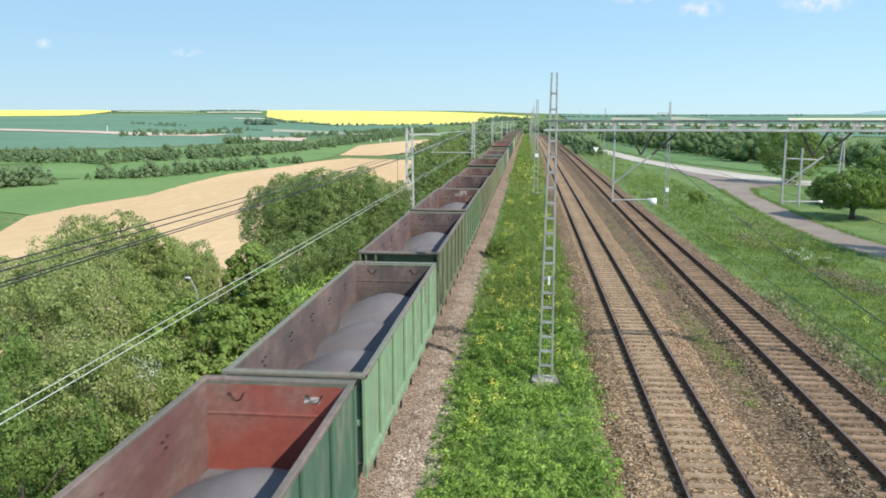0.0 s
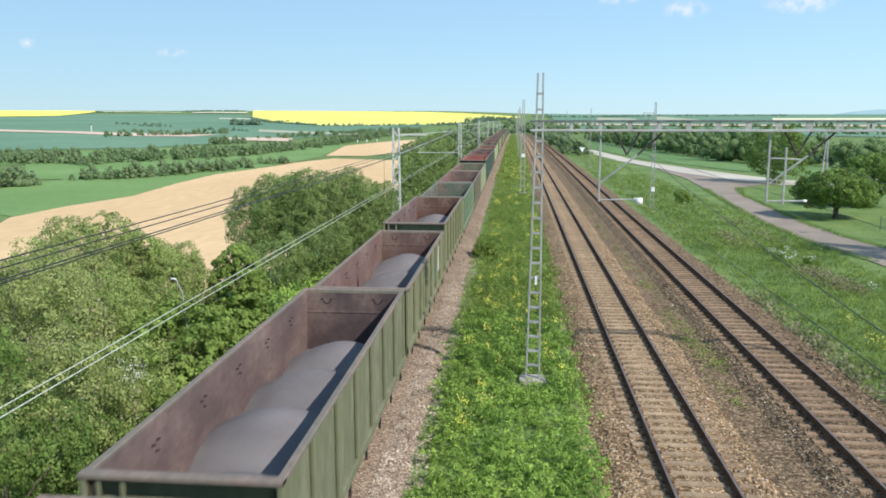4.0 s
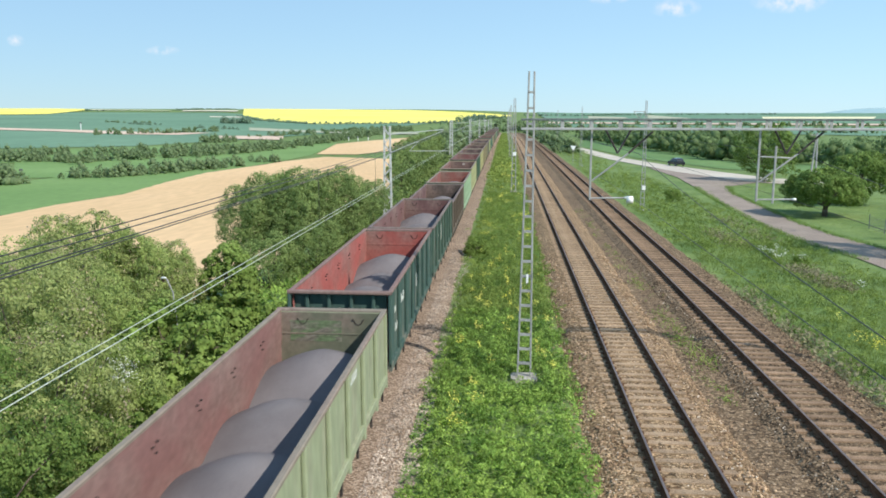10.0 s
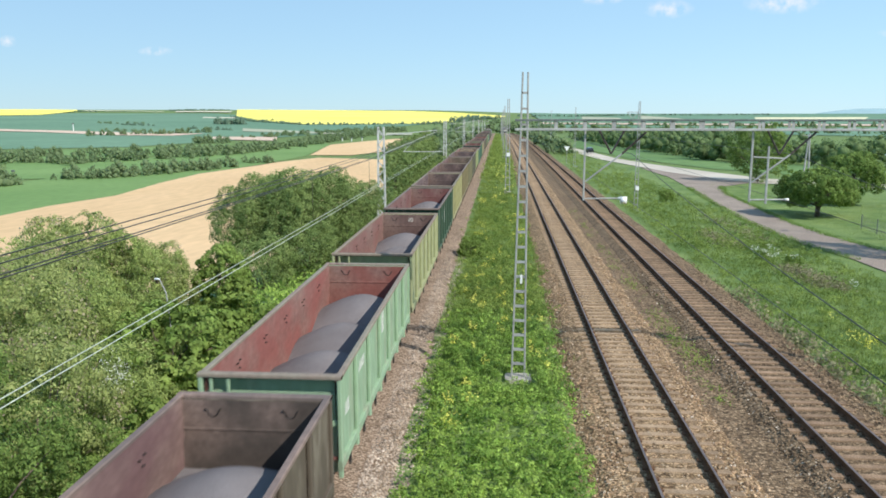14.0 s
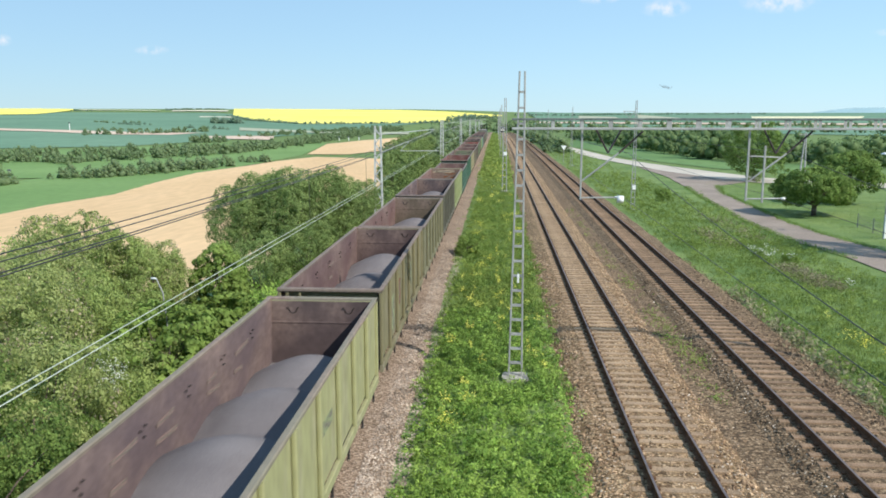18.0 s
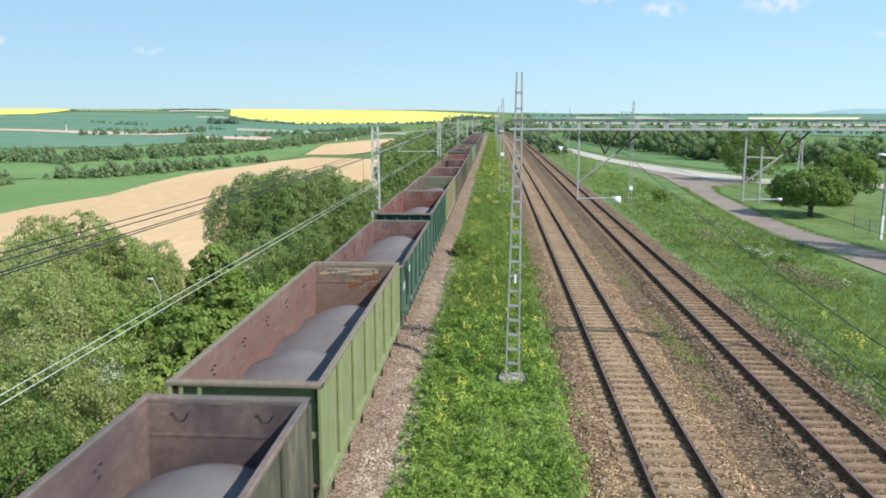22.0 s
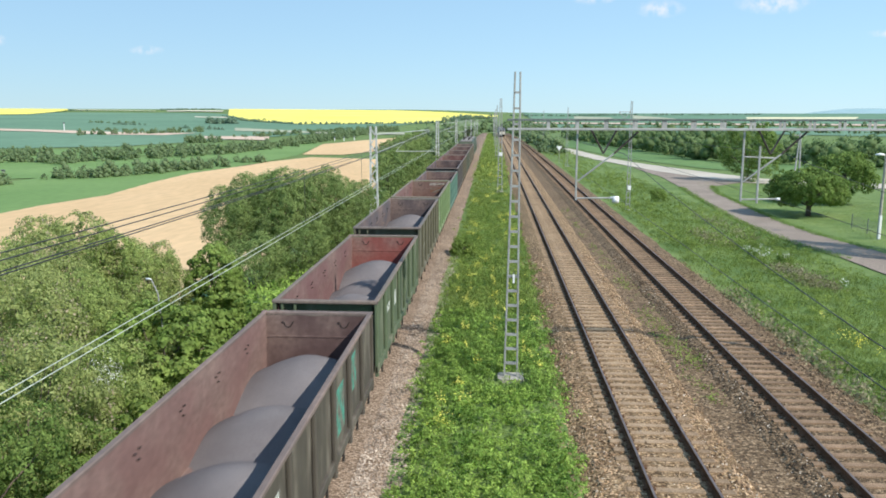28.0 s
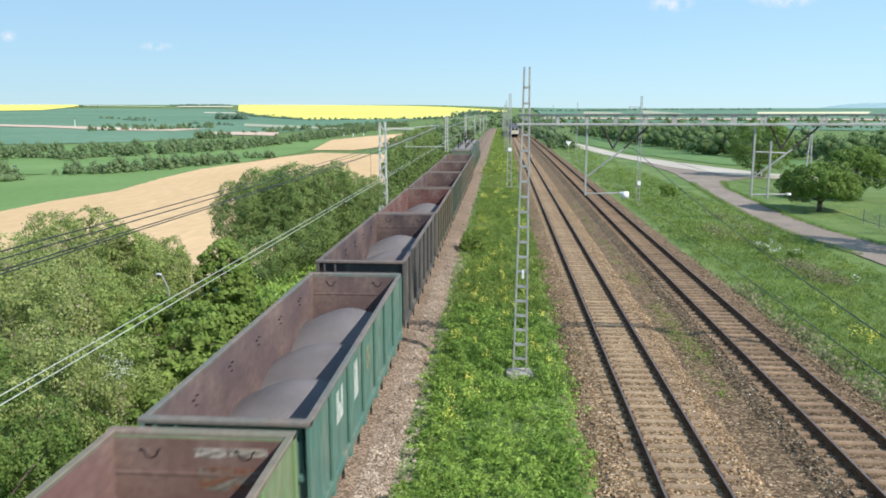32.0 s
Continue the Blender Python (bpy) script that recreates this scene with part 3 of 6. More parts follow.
for y in (63.0, 138, 212, 287, 362):
    c = thing("cantilever", "pale tubular cantilever holding the wires over the ore line", "bracket", pose(-9.1, y, line_z(y)), group="ore line cantilevers")
    for name, p, q, r in (("top_tube", (0, 0, 6.9), (4.2, 0, 7.3), 0.03), ("strut", (0, 0, 5.5), (4.2, 0, 7.2), 0.03), ("steady_arm", (1.5, 0, 5.6), (4.6, 0, 5.62), 0.028)):
        s = Shape(); s.rod([p, q], r)
        part(name, s, PALE_STEEL, c)
    s = Shape(); s.rod([(2.2, 0, 6.38), (1.5, 0, 5.6)], 0.02)
    part("drop_rod", s, PALE_STEEL, c)

for dx in (-0.06, 0.1):
    wire("contact_wire", [(-4.79 + dx, -8, 5.75), (-4.79 + dx, 63, 5.75), (-4.79 + dx, 138, 5.75), (-4.79 + dx, 300, 5.75)], 0.0072, CABLE_PALE, "pale copper contact wire over the ore line")
for dx, z in ((-0.1, 7.3), (0.06, 7.27), (0.15, 7.19), (0.0, 7.11)):
    wire("messenger_cable", [(-4.79 + dx, -8, z), (-4.79 + dx, 63, z), (-4.79 + dx, 138, z), (-4.79 + dx, 300, z)], 0.0078, CABLE_DARK, "dark messenger cable over the ore line", 0.25)
for y, x in ((29.0, -4.78), (44.0, -4.78), (20.0, -4.78)):
    wire("dropper", [(x, y, 7.1), (x, y + 0.02, 5.76)], 0.006, CABLE_DARK, "thin dropper between messenger cable and contact wire", n=2)
for x in (4.3, 9.45):
    wire("contact_wire", [(x, -8, 5.42), (x, GANTRY_Y, 5.7), (x, 92, 5.7), (x, 300, 5.7)], 0.0078, CABLE_DARK, "dark contact wire over a main track")
    wire("messenger_cable", [(x, -8, 5.98), (x, 9, 6.0), (x, GANTRY_Y, 7.25), (x, 92, 7.2), (x, 300, 7.2)], 0.0085, CABLE_DARK, "dark messenger cable over a main track", 0.12)


# ---- roads on the east ----
strip("road_lane", [(25, 20), (23.8, 54), (22.6, 62.5), (22.5, 73), (23.6, 88.5), (25.6, 109.7), (26.8, 127), (26.2, 150)], [(28.5, 20), (27.4, 58), (26.5, 65), (26.2, 72), (27.2, 87), (28.0, 99.7), (30.1, 110), (38, 119)], ASPHALT, "worn grey asphalt lane with crumbling edges", rows=4, cols=40, category="road", lift=0.0002, raise_=0.05, ragged=0.25)
strip("road_main", [(20, 900), (17, 420), (17.5, 260), (22.5, 183), (26.9, 152), (29.0, 139), (32.5, 127), (36.7, 116.5), (45, 111), (80, 98), (200, 60)], [(26, 900), (23, 420), (23, 260), (27.3, 183), (30.7, 162), (33.6, 150), (36.9, 137.7), (41.3, 124.6), (49, 118.5), (84, 106), (204, 68)], PALE_ROAD, "pale main road passing behind the lane", rows=4, cols=60, category="road", lift=0.00025, raise_=0.06)


# ---- trees ----
def leaf_quads(centres, per, spread, size, seed, normals=None, loose=0.75):
    """Small leaves scattered round clump centres, n x 4 x 3; normals: the way that each clump faces."""
    rng = np.random.default_rng(seed)
    c = np.repeat(np.asarray(centres, float), per, axis=0)
    n = len(c)
    p = c + rng.normal(0, 1, (n, 3)) * spread
    face = rng.normal(0, 1, (n, 3))
    if normals is not None:
        face = np.repeat(np.asarray(normals, float), per, axis=0) + loose * face * 0.6
    return leaf_shapes(p, face, size, rng)


def leaf_shapes(p, face, size, rng, slim=0.6):
    """One lozenge leaf at each place p, square to its direction in face."""
    n = len(p)
    a = np.cross(face, rng.normal(0, 1, (n, 3)))
    a /= np.linalg.norm(a, axis=1, keepdims=True)
    b = np.cross(face, a)
    b /= np.linalg.norm(b, axis=1, keepdims=True)
    k = size * rng.uniform(0.6, 1.3, (n, 1))
    a, b = a * k, b * k * slim
    return np.stack([p - a, p + b * 0.9 - a * 0.1, p + a, p - b * 0.9 - a * 0.1], axis=1)


def tufts(centres, normals, radius, per, size, seed, loose=0.45, up=0.35, out=0.7, slim=0.6):
    """Leaves on the outer shells of small rounded sprays, so that each spray has its lit and its shaded side."""
    rng = np.random.default_rng(seed)
    m = len(centres)
    r = np.repeat(radius * rng.uniform(0.6, 1.35, m), per)[:, None]
    c, w = np.repeat(np.asarray(centres, float), per, axis=0), np.repeat(np.asarray(normals, float), per, axis=0)
    n = len(c)
    d = rng.normal(0, 1, (n, 3))
    d /= np.linalg.norm(d, axis=1, keepdims=True)
    d = d + w * out + np.array((0, 0, up))
    d /= np.linalg.norm(d, axis=1, keepdims=True)
    p = c + d * r * (1 - 0.5 * rng.uniform(0, 1, (n, 1)) ** 2) * np.array((1, 1, 0.85))
    return leaf_shapes(p, d + loose * rng.normal(0, 1, (n, 3)) * 0.6, size, rng, slim)


def crown_centres(rx, ry, rz, zc, n, seed, lobes=15, low=0.25, small=0.3, large=0.46, apart=0.0):
    """Clump centres on the outer shells of the lobes of an uneven crown, and the way each faces."""
    rng = np.random.default_rng(seed)
    ls = []
    for i in range(lobes):
        h = -0.55 + 1.45 * (i + 0.5) / lobes
        a, w = i * 2.4 + rng.uniform(-0.4, 0.4), math.sqrt(max(0.05, 1 - h * h)) * rng.uniform(0.6, 0.82)
        ls.append((rx * w * math.cos(a), ry * w * math.sin(a), zc + rz * h * 0.8, rng.uniform(small, large)))
    out, way = [], []
    for i in range(60 * n):
        if len(out) >= n:
            break
        lx, ly, lz, k = ls[rng.integers(len(ls))]
        d = rng.normal(0, 1, 3)
        d /= np.linalg.norm(d)
        q = rng.uniform(0.8, 1.0)
        p = np.array((lx + d[0] * rx * k * q, ly + d[1] * ry * k * q, lz + d[2] * rz * k * q))
        if p[2] > low and d @ np.array((lx / rx, ly / ry, (lz - zc) / rz)) > -0.25:
            if apart and out and np.min(np.sum((np.array(out) - p) ** 2, axis=1)) < apart * apart:
                continue
            out.append(p)
            way.append(d)
    return np.array(out), np.array(way)


def tree_meshes(name, rx, rz, zc, height, leaf, seed, clumps=300, per=60, size=0.085, spray=0.5, low=0.3, trunk=0.16, lobes=15, bloom=0, up=0.35, slim=0.6, simple=False):
    """Crown, trunk and, on flowering kinds, blossom meshes of one kind of tree."""
    rng = np.random.default_rng(seed)
    c, w = crown_centres(rx, rx * rng.uniform(0.85, 1.1), rz, zc, clumps, seed, lobes, low, apart=spray * 0.62)
    crown = quads("crown", tufts(c, w, spray, per, size * (1.25 if simple else 1), seed + 1, up=up, slim=slim)[:, 1 if simple else 0:], leaf)
    s = Shape()
    s.rod([(0, 0, -0.8), (0.05, 0, height * 0.2), (-0.04, 0.06, height * 0.45), (0.03, 0, height * 0.7)], trunk, 8, trunk * 0.35)
    for i in range(14):
        e = c[rng.integers(len(c))]
        h = height * rng.uniform(0.15, 0.5)
        mid = (e[0] * 0.45, e[1] * 0.45, h + (e[2] - h) * 0.55)
        s.rod([(0, 0, h), mid, tuple(e)], trunk * 0.4, 5, 0.012)
    flower = None
    if bloom:
        keep = np.array([noise.noise((q[0] * 0.45 + seed, q[1] * 0.45, q[2] * 0.45)) > 0.2 for q in c])
        flower = quads("blossom", tufts(c[keep], w[keep], spray * 1.05, bloom, size * 0.75, seed + 2, loose=0.9, up=0.3, slim=0.9), CATKIN)
    return crown, s.mesh("trunk", BARK, True), flower


def plant(name, kind, x, y, z, k=1.0, turn=0.0, label="", group="", kz=1.0):
    crown, trunk, flower = kind
    t = thing(name, label, "tree" if "tree" in name else "bush", pose(x, y, z, 0, 0, turn) @ Matrix.Diagonal((k, k, k * kz, 1)), group)
    part("trunk", trunk, BARK, t)
    part("crown", crown, None, t)
    if flower:
        part("blossom", flower, None, t, "pale faded blossom clusters")
    return t


NEAR = tree_meshes("near", 3.6, 3.4, 3.7, 6.0, LEAF_A, 11, 330, 62, size=0.074, spray=0.56, lobes=15)
NEAR2 = tree_meshes("near", 3.5, 3.5, 3.8, 6.2, LEAF_A2, 18, 330, 60, size=0.074, spray=0.56, lobes=14, bloom=11)
# the darker leaf stands in for the deep shade of the nearest trees
NEAR_SHADED = tree_meshes("near", 3.5, 3.4, 3.7, 6.1, LEAF_WALNUT, 27, 330, 60, size=0.07, spray=0.46, lobes=12)
BROAD = tree_meshes("broad", 3.6, 3.4, 3.7, 6.0, LEAF_A, 12, 330, 58, size=0.088, spray=0.56, lobes=15)
BROAD2 = tree_meshes("broad", 3.5, 3.5, 3.8, 6.2, LEAF_A2, 17, 330, 56, size=0.088, spray=0.56, lobes=14, bloom=11)
DARK = tree_meshes("dark", 3.5, 3.7, 4.1, 6.6, LEAF_B, 12, 330, 74, size=0.1, spray=0.72, lobes=18, simple=True)
FAR_BROAD = tree_meshes("broad", 3.5, 3.3, 3.6, 6.0, LEAF_A, 11, 260, 36, size=0.15, spray=0.6, simple=True)
FAR_DARK = tree_meshes("dark", 3.4, 3.6, 4.0, 6.6, LEAF_B, 12, 260, 36, size=0.15, spray=0.6, simple=True)
WALNUT = tree_meshes("walnut", 3.7, 2.0, 2.75, 4.6, LEAF_WALNUT, 19, 330, 46, size=0.15, spray=0.55, low=1.15, trunk=0.3, lobes=19, simple=True)
DOME = tree_meshes("dome", 2.9, 2.5, 3.1, 5.0, LEAF_WALNUT, 29, 300, 46, size=0.15, spray=0.55, low=1.0, trunk=0.28, lobes=18, simple=True)
FRESH = tree_meshes("fresh", 1.8, 2.7, 3.0, 5.0, LEAF_C, 13, 260, 60, size=0.095, spray=0.38, lobes=18, slim=0.8)
TALL = tree_meshes("tall", 3.4, 3.6, 4.0, 6.6, LEAF_WALNUT, 23, 260, 40, size=0.14, spray=0.55, simple=True)
LOW_SHRUB = tree_meshes("shrub", 1.8, 1.5, 1.3, 2.2, LEAF_B, 15, 120, 24, size=0.11, spray=0.36, low=0.05, trunk=0.07, simple=True)
SHRUB = tree_meshes("shrub", 1.8, 1.5, 1.3, 2.2, LEAF_C, 14, 190, 60, size=0.07, spray=0.3, low=0.05, trunk=0.07, slim=0.8)


def ball_template():
    """A unit ball of 20 faces."""
    g = (1 + 5 ** 0.5) / 2
    v = np.array([(-1, g, 0), (1, g, 0), (-1, -g, 0), (1, -g, 0), (0, -1, g), (0, 1, g), (0, -1, -g), (0, 1, -g), (g, 0, -1), (g, 0, 1), (-g, 0, -1), (-g, 0, 1)]) / math.hypot(1, g)
    f = [(0, 11, 5), (0, 5, 1), (0, 1, 7), (0, 7, 10), (0, 10, 11), (1, 5, 9), (5, 11, 4), (11, 10, 2), (10, 7, 6), (7, 1, 8), (3, 9, 4), (3, 4, 2), (3, 2, 6), (3, 6, 8), (3, 8, 9), (4, 9, 5), (2, 4, 11), (6, 2, 10), (8, 6, 7), (9, 8, 1)]
    return v, np.array(f)


def far_trees(name, spots, leaf, label, height, seed, leaf_size=0.055, sprays=30):
    """A belt of distant trees as one mass: uneven boughs with a fringe of leaves."""
    rng = np.random.default_rng(seed)
    bv, bf = ball_template()
    vs, fs, cs, ws = [], [], [], []
    count = 0
    for x, y, k in spots:
        h = height * k * rng.uniform(0.7, 1.12)
        z = ground_z(x, y)
        for i in range(7):
            a, u = 2.4 * i + rng.uniform(-0.6, 0.6), (i + 0.5) / 7
            r = h * rng.uniform(0.15, 0.33) * (1.1 - 0.3 * u)
            w = h * rng.uniform(0.3, 0.58) * (1 - 0.8 * u)
            c = np.array((x + w * math.cos(a), y + w * math.sin(a), z + h * (0.12 + 0.68 * u)))
            vs.append(c + bv * (1 + rng.uniform(-0.45, 0.25, (12, 1))) * r * 0.74)
            fs.append(bf + count)
            count += 12
            d = rng.normal(0, 1, (sprays * 4 // 7, 3)) + np.array((0, 0, 0.35))
            d /= np.linalg.norm(d, axis=1, keepdims=True)
            cs.append(c + d * r * rng.uniform(0.7, 1.4, (len(d), 1)))
            ws.append(d)
    cs, ws = np.concatenate(cs), np.concatenate(ws)
    q = leaf_shapes(cs, ws + rng.normal(0, 1.1, ws.shape), height * leaf_size * 1.25, rng, 0.9)[:, 1:].reshape(-1, 3)
    quad = (np.arange(len(q)).reshape(-1, 3) + count).tolist()
    me = bpy.data.meshes.new(name)
    me.from_pydata(np.concatenate(vs + [q]).tolist(), [], np.concatenate(fs).tolist() + quad)
    me.polygons.foreach_set("use_smooth", [True] * len(me.polygons))
    me.materials.append(leaf)
    me.update()
    return thing(name, label, "trees", kind="stuff", data=me)


def along_line(points, step, jitter, seed, k0=0.7, k1=1.2):
    rng = np.random.default_rng(seed)
    out = []
    for p, q in zip(points, points[1:]):
        p, q = Vector(p), Vector(q)
        n = max(1, int((q - p).length / step))
        for i in range(n):
            v = p.lerp(q, (i + rng.uniform(0, 1)) / n)
            out.append((v.x + rng.normal(0, jitter), v.y + rng.normal(0, jitter), rng.uniform(k0, k1)))
    return out


BY_LINE = "trees by the line"
for i, (x, y, top, k) in enumerate((
        (-15.2, 27.0, 5.1, 0.5), (-14.6, 24.0, 4.5, 0.52), (-13.5, 28.0, 4.35, 0.44), (-13.1, 29.0, 3.75, 0.34), (-13.2, 20.0, 4.9, 0.56),
        (-12.4, 22.0, 3.9, 0.5), (-11.7, 24.2, 3.2, 0.45), (-10.4, 16.4, 3.8, 0.5), (-10.2, 18.4, 3.1, 0.46), (-9.5, 13.2, 3.6, 0.46), (-10.5, 22.0, 2.1, 0.42),
        (-10.7, 25.4, 1.9, 0.38), (-9.5, 20.6, 1.6, 0.36), (-17.4, 22.5, 4.5, 0.55), (-18.0, 30.0, 4.2, 0.6), (-16.0, 35.0, 2.2, 0.4), (-11.9, 14.6, 4.5, 0.55), (-9.1, 15.4, 2.2, 0.38))):
    plant("tree", (NEAR_SHADED if y < 16 else (NEAR2 if i % 3 == 1 else NEAR) if y < 24.5 else (BROAD2 if i % 3 == 0 else BROAD)), x, y, top - 7.7 * k * 1.27, k * 1.06, 67 * i, "leafy green broad tree at the foot of the embankment", BY_LINE, 1.2)
for i, (x, y, top, k) in enumerate(((-15.4, 46.0, 4.2, 0.45), (-13.8, 46.0, 5.0, 0.52), (-12.2, 46.5, 5.3, 0.55), (-10.7, 48.5, 5.25, 0.5), (-8.9, 53.0, 4.1, 0.26), (-12.9, 42.0, 2.0, 0.46), (-10.9, 44.5, 2.6, 0.46), (-9.6, 48.0, 2.6, 0.38), (-14.0, 50.0, 4.6, 0.5), (-9.7, 49.8, 4.6, 0.4))):
    plant("tree", DARK, x, y, top - 8.4 * k * 1.24, k * 1.08, 53 * i, "large dark green tree on the embankment side", BY_LINE, 1.15)
plant("tree", FRESH, -10.9, 30.0, -0.45, 0.58, 60, "slim fresh green tree at the embankment edge", BY_LINE, 1.12)
for x, y, z, k, turn in ((-8.9, 20.0, -1.6, 1.0, 30), (-9.2, 23.0, -1.8, 1.15, 80), (-9.2, 26.2, -1.6, 0.8, 130), (-9.0, 17.0, -1.6, 1.1, 200), (-9.6, 27.6, -1.7, 1.2, 250)):
    plant("bush", SHRUB, x, y, z, k, turn, "fresh green bush below the ballast shoulder", "bushes by the line")
for i, (x, y, top, k) in enumerate(((-10.6, 80, 3.6, 0.45), (-10.9, 86, 4.6, 0.55), (-11.4, 93, 5.2, 0.6), (-11.6, 101, 5.3, 0.62), (-12.0, 109, 5.5, 0.65), (-12.2, 118, 5.6, 0.65), (-12.6, 127, 5.6, 0.66), (-12.8, 138, 5.6, 0.66))):
    plant("tree", FAR_DARK, x, y, top - 7.8 * k, k, 47 * i, "green tree in the row beside the ore line", BY_LINE)
plant("bush", SHRUB, -11.2, 26.5, -0.9, 0.95, 115, "fresh green bush below the ballast shoulder", "bushes by the line")
plant("bush", SHRUB, -9.9, 22.2, -0.35, 1.08, 15, "fresh green bush below the ballast shoulder", "bushes by the line")
for i in range(11):
    plant("bush", LOW_SHRUB, -9.3 - 0.5 * (i % 3), 57 + 7.5 * i, -1.0, 0.7 + 0.12 * (i % 4), 71 * i, "low green bush beside the ore line", "bushes by the line")
plant("tree", WALNUT, 30.6, 78.0, -1.2, 0.95, 40, "broad low walnut tree on the lawn", "trees by the lane")
plant("tree", DOME, 37.9, 88.0, -1.25, 0.98, 140, "second walnut tree with a higher crown", "trees by the lane", 1.02)
plant("tree", TALL, 37.8, 119.5, -1.4, 1.12, 220, "tall green tree beside the main road", "trees by the lane", 0.98)
plant("tree", TALL, 31.5, 53.6, -1.2, 0.8, 75, "tall tree throwing its shade over the lane", "trees by the lane", 1.75)
plant("bush", LOW_SHRUB, 37.4, 117.6, -1.3, 0.6, 20, "small dark bush at the foot of the tall tree", "trees by the lane")

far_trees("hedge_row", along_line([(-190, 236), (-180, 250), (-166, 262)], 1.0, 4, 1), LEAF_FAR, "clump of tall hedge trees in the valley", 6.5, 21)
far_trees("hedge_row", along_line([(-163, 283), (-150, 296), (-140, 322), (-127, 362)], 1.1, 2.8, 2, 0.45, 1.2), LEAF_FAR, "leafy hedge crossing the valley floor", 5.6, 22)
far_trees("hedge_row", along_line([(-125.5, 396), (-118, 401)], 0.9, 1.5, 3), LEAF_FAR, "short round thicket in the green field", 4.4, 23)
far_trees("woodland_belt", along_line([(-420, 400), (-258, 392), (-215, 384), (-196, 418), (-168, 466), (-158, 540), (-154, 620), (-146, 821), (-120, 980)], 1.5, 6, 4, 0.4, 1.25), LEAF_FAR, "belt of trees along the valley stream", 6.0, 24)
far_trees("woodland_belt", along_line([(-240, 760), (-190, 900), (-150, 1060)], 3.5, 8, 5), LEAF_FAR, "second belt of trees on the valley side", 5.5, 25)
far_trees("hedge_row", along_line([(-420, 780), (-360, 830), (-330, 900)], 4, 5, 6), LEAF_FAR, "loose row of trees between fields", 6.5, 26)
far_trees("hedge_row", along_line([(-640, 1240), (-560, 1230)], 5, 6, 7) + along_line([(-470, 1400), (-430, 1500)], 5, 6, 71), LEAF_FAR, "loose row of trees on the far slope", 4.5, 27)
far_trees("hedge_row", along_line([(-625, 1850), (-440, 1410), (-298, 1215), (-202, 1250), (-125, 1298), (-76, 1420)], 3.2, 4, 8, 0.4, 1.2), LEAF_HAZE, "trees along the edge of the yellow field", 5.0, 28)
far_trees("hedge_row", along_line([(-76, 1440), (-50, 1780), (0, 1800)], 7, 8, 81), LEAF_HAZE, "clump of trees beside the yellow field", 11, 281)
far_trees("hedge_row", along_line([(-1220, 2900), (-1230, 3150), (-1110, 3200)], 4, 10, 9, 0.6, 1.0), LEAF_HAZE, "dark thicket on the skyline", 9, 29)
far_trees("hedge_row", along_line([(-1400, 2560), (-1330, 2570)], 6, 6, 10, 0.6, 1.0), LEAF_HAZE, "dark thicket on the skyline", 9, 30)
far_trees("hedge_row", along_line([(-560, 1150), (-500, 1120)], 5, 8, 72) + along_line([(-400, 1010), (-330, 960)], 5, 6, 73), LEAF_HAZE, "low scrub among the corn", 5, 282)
far_trees("hedge_row", along_line([(-246, 628), (-228, 650)], 1.6, 4, 74, 0.7, 1.2), LEAF_FAR, "round copse beside the pale field strip", 6.5, 283)
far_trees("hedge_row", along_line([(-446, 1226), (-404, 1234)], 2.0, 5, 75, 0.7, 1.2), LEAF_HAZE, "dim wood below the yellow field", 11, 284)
far_trees("hedge_row", along_line([(-462, 914), (-404, 926)], 2.4, 3, 76, 0.5, 1.1), LEAF_FAR, "low scrub along the pale field strip", 4.2, 285)
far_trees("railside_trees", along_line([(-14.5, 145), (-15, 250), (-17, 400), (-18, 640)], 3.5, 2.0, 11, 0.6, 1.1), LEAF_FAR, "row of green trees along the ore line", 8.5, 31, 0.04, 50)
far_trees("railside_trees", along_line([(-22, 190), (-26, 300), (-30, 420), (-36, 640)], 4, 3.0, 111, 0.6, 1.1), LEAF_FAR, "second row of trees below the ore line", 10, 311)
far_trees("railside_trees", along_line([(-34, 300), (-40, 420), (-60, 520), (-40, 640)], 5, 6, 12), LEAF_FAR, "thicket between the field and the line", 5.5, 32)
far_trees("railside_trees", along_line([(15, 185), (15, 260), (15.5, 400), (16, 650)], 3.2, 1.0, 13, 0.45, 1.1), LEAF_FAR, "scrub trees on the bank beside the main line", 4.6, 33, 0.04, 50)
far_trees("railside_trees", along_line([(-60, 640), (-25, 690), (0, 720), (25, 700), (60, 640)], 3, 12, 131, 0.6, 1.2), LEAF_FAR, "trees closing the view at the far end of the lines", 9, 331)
far_trees("woodland", along_line([(40, 380), (46, 230), (50, 172), (70, 155), (120, 140), (220, 110)], 2.2, 4, 14), LEAF_WOOD, "dense green wood behind the main road", 5.8, 34, 0.04, 50)
far_trees("woodland", along_line([(46, 420), (60, 250), (64, 190), (90, 170), (240, 130)], 2.6, 5, 15), LEAF_WOOD, "dense green wood behind the main road", 6.6, 35, 0.04, 50)
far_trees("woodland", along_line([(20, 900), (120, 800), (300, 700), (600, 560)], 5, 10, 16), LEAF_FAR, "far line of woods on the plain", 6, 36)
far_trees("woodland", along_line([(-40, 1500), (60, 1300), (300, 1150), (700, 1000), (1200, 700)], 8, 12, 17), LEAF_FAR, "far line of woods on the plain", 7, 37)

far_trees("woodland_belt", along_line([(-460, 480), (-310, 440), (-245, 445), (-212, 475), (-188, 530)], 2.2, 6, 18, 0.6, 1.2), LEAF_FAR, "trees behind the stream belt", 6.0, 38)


# ---- the ore train ----
PITCH, LENGTH, RIM = 13.92, 13.0, 3.3
FLOOR = 1.25


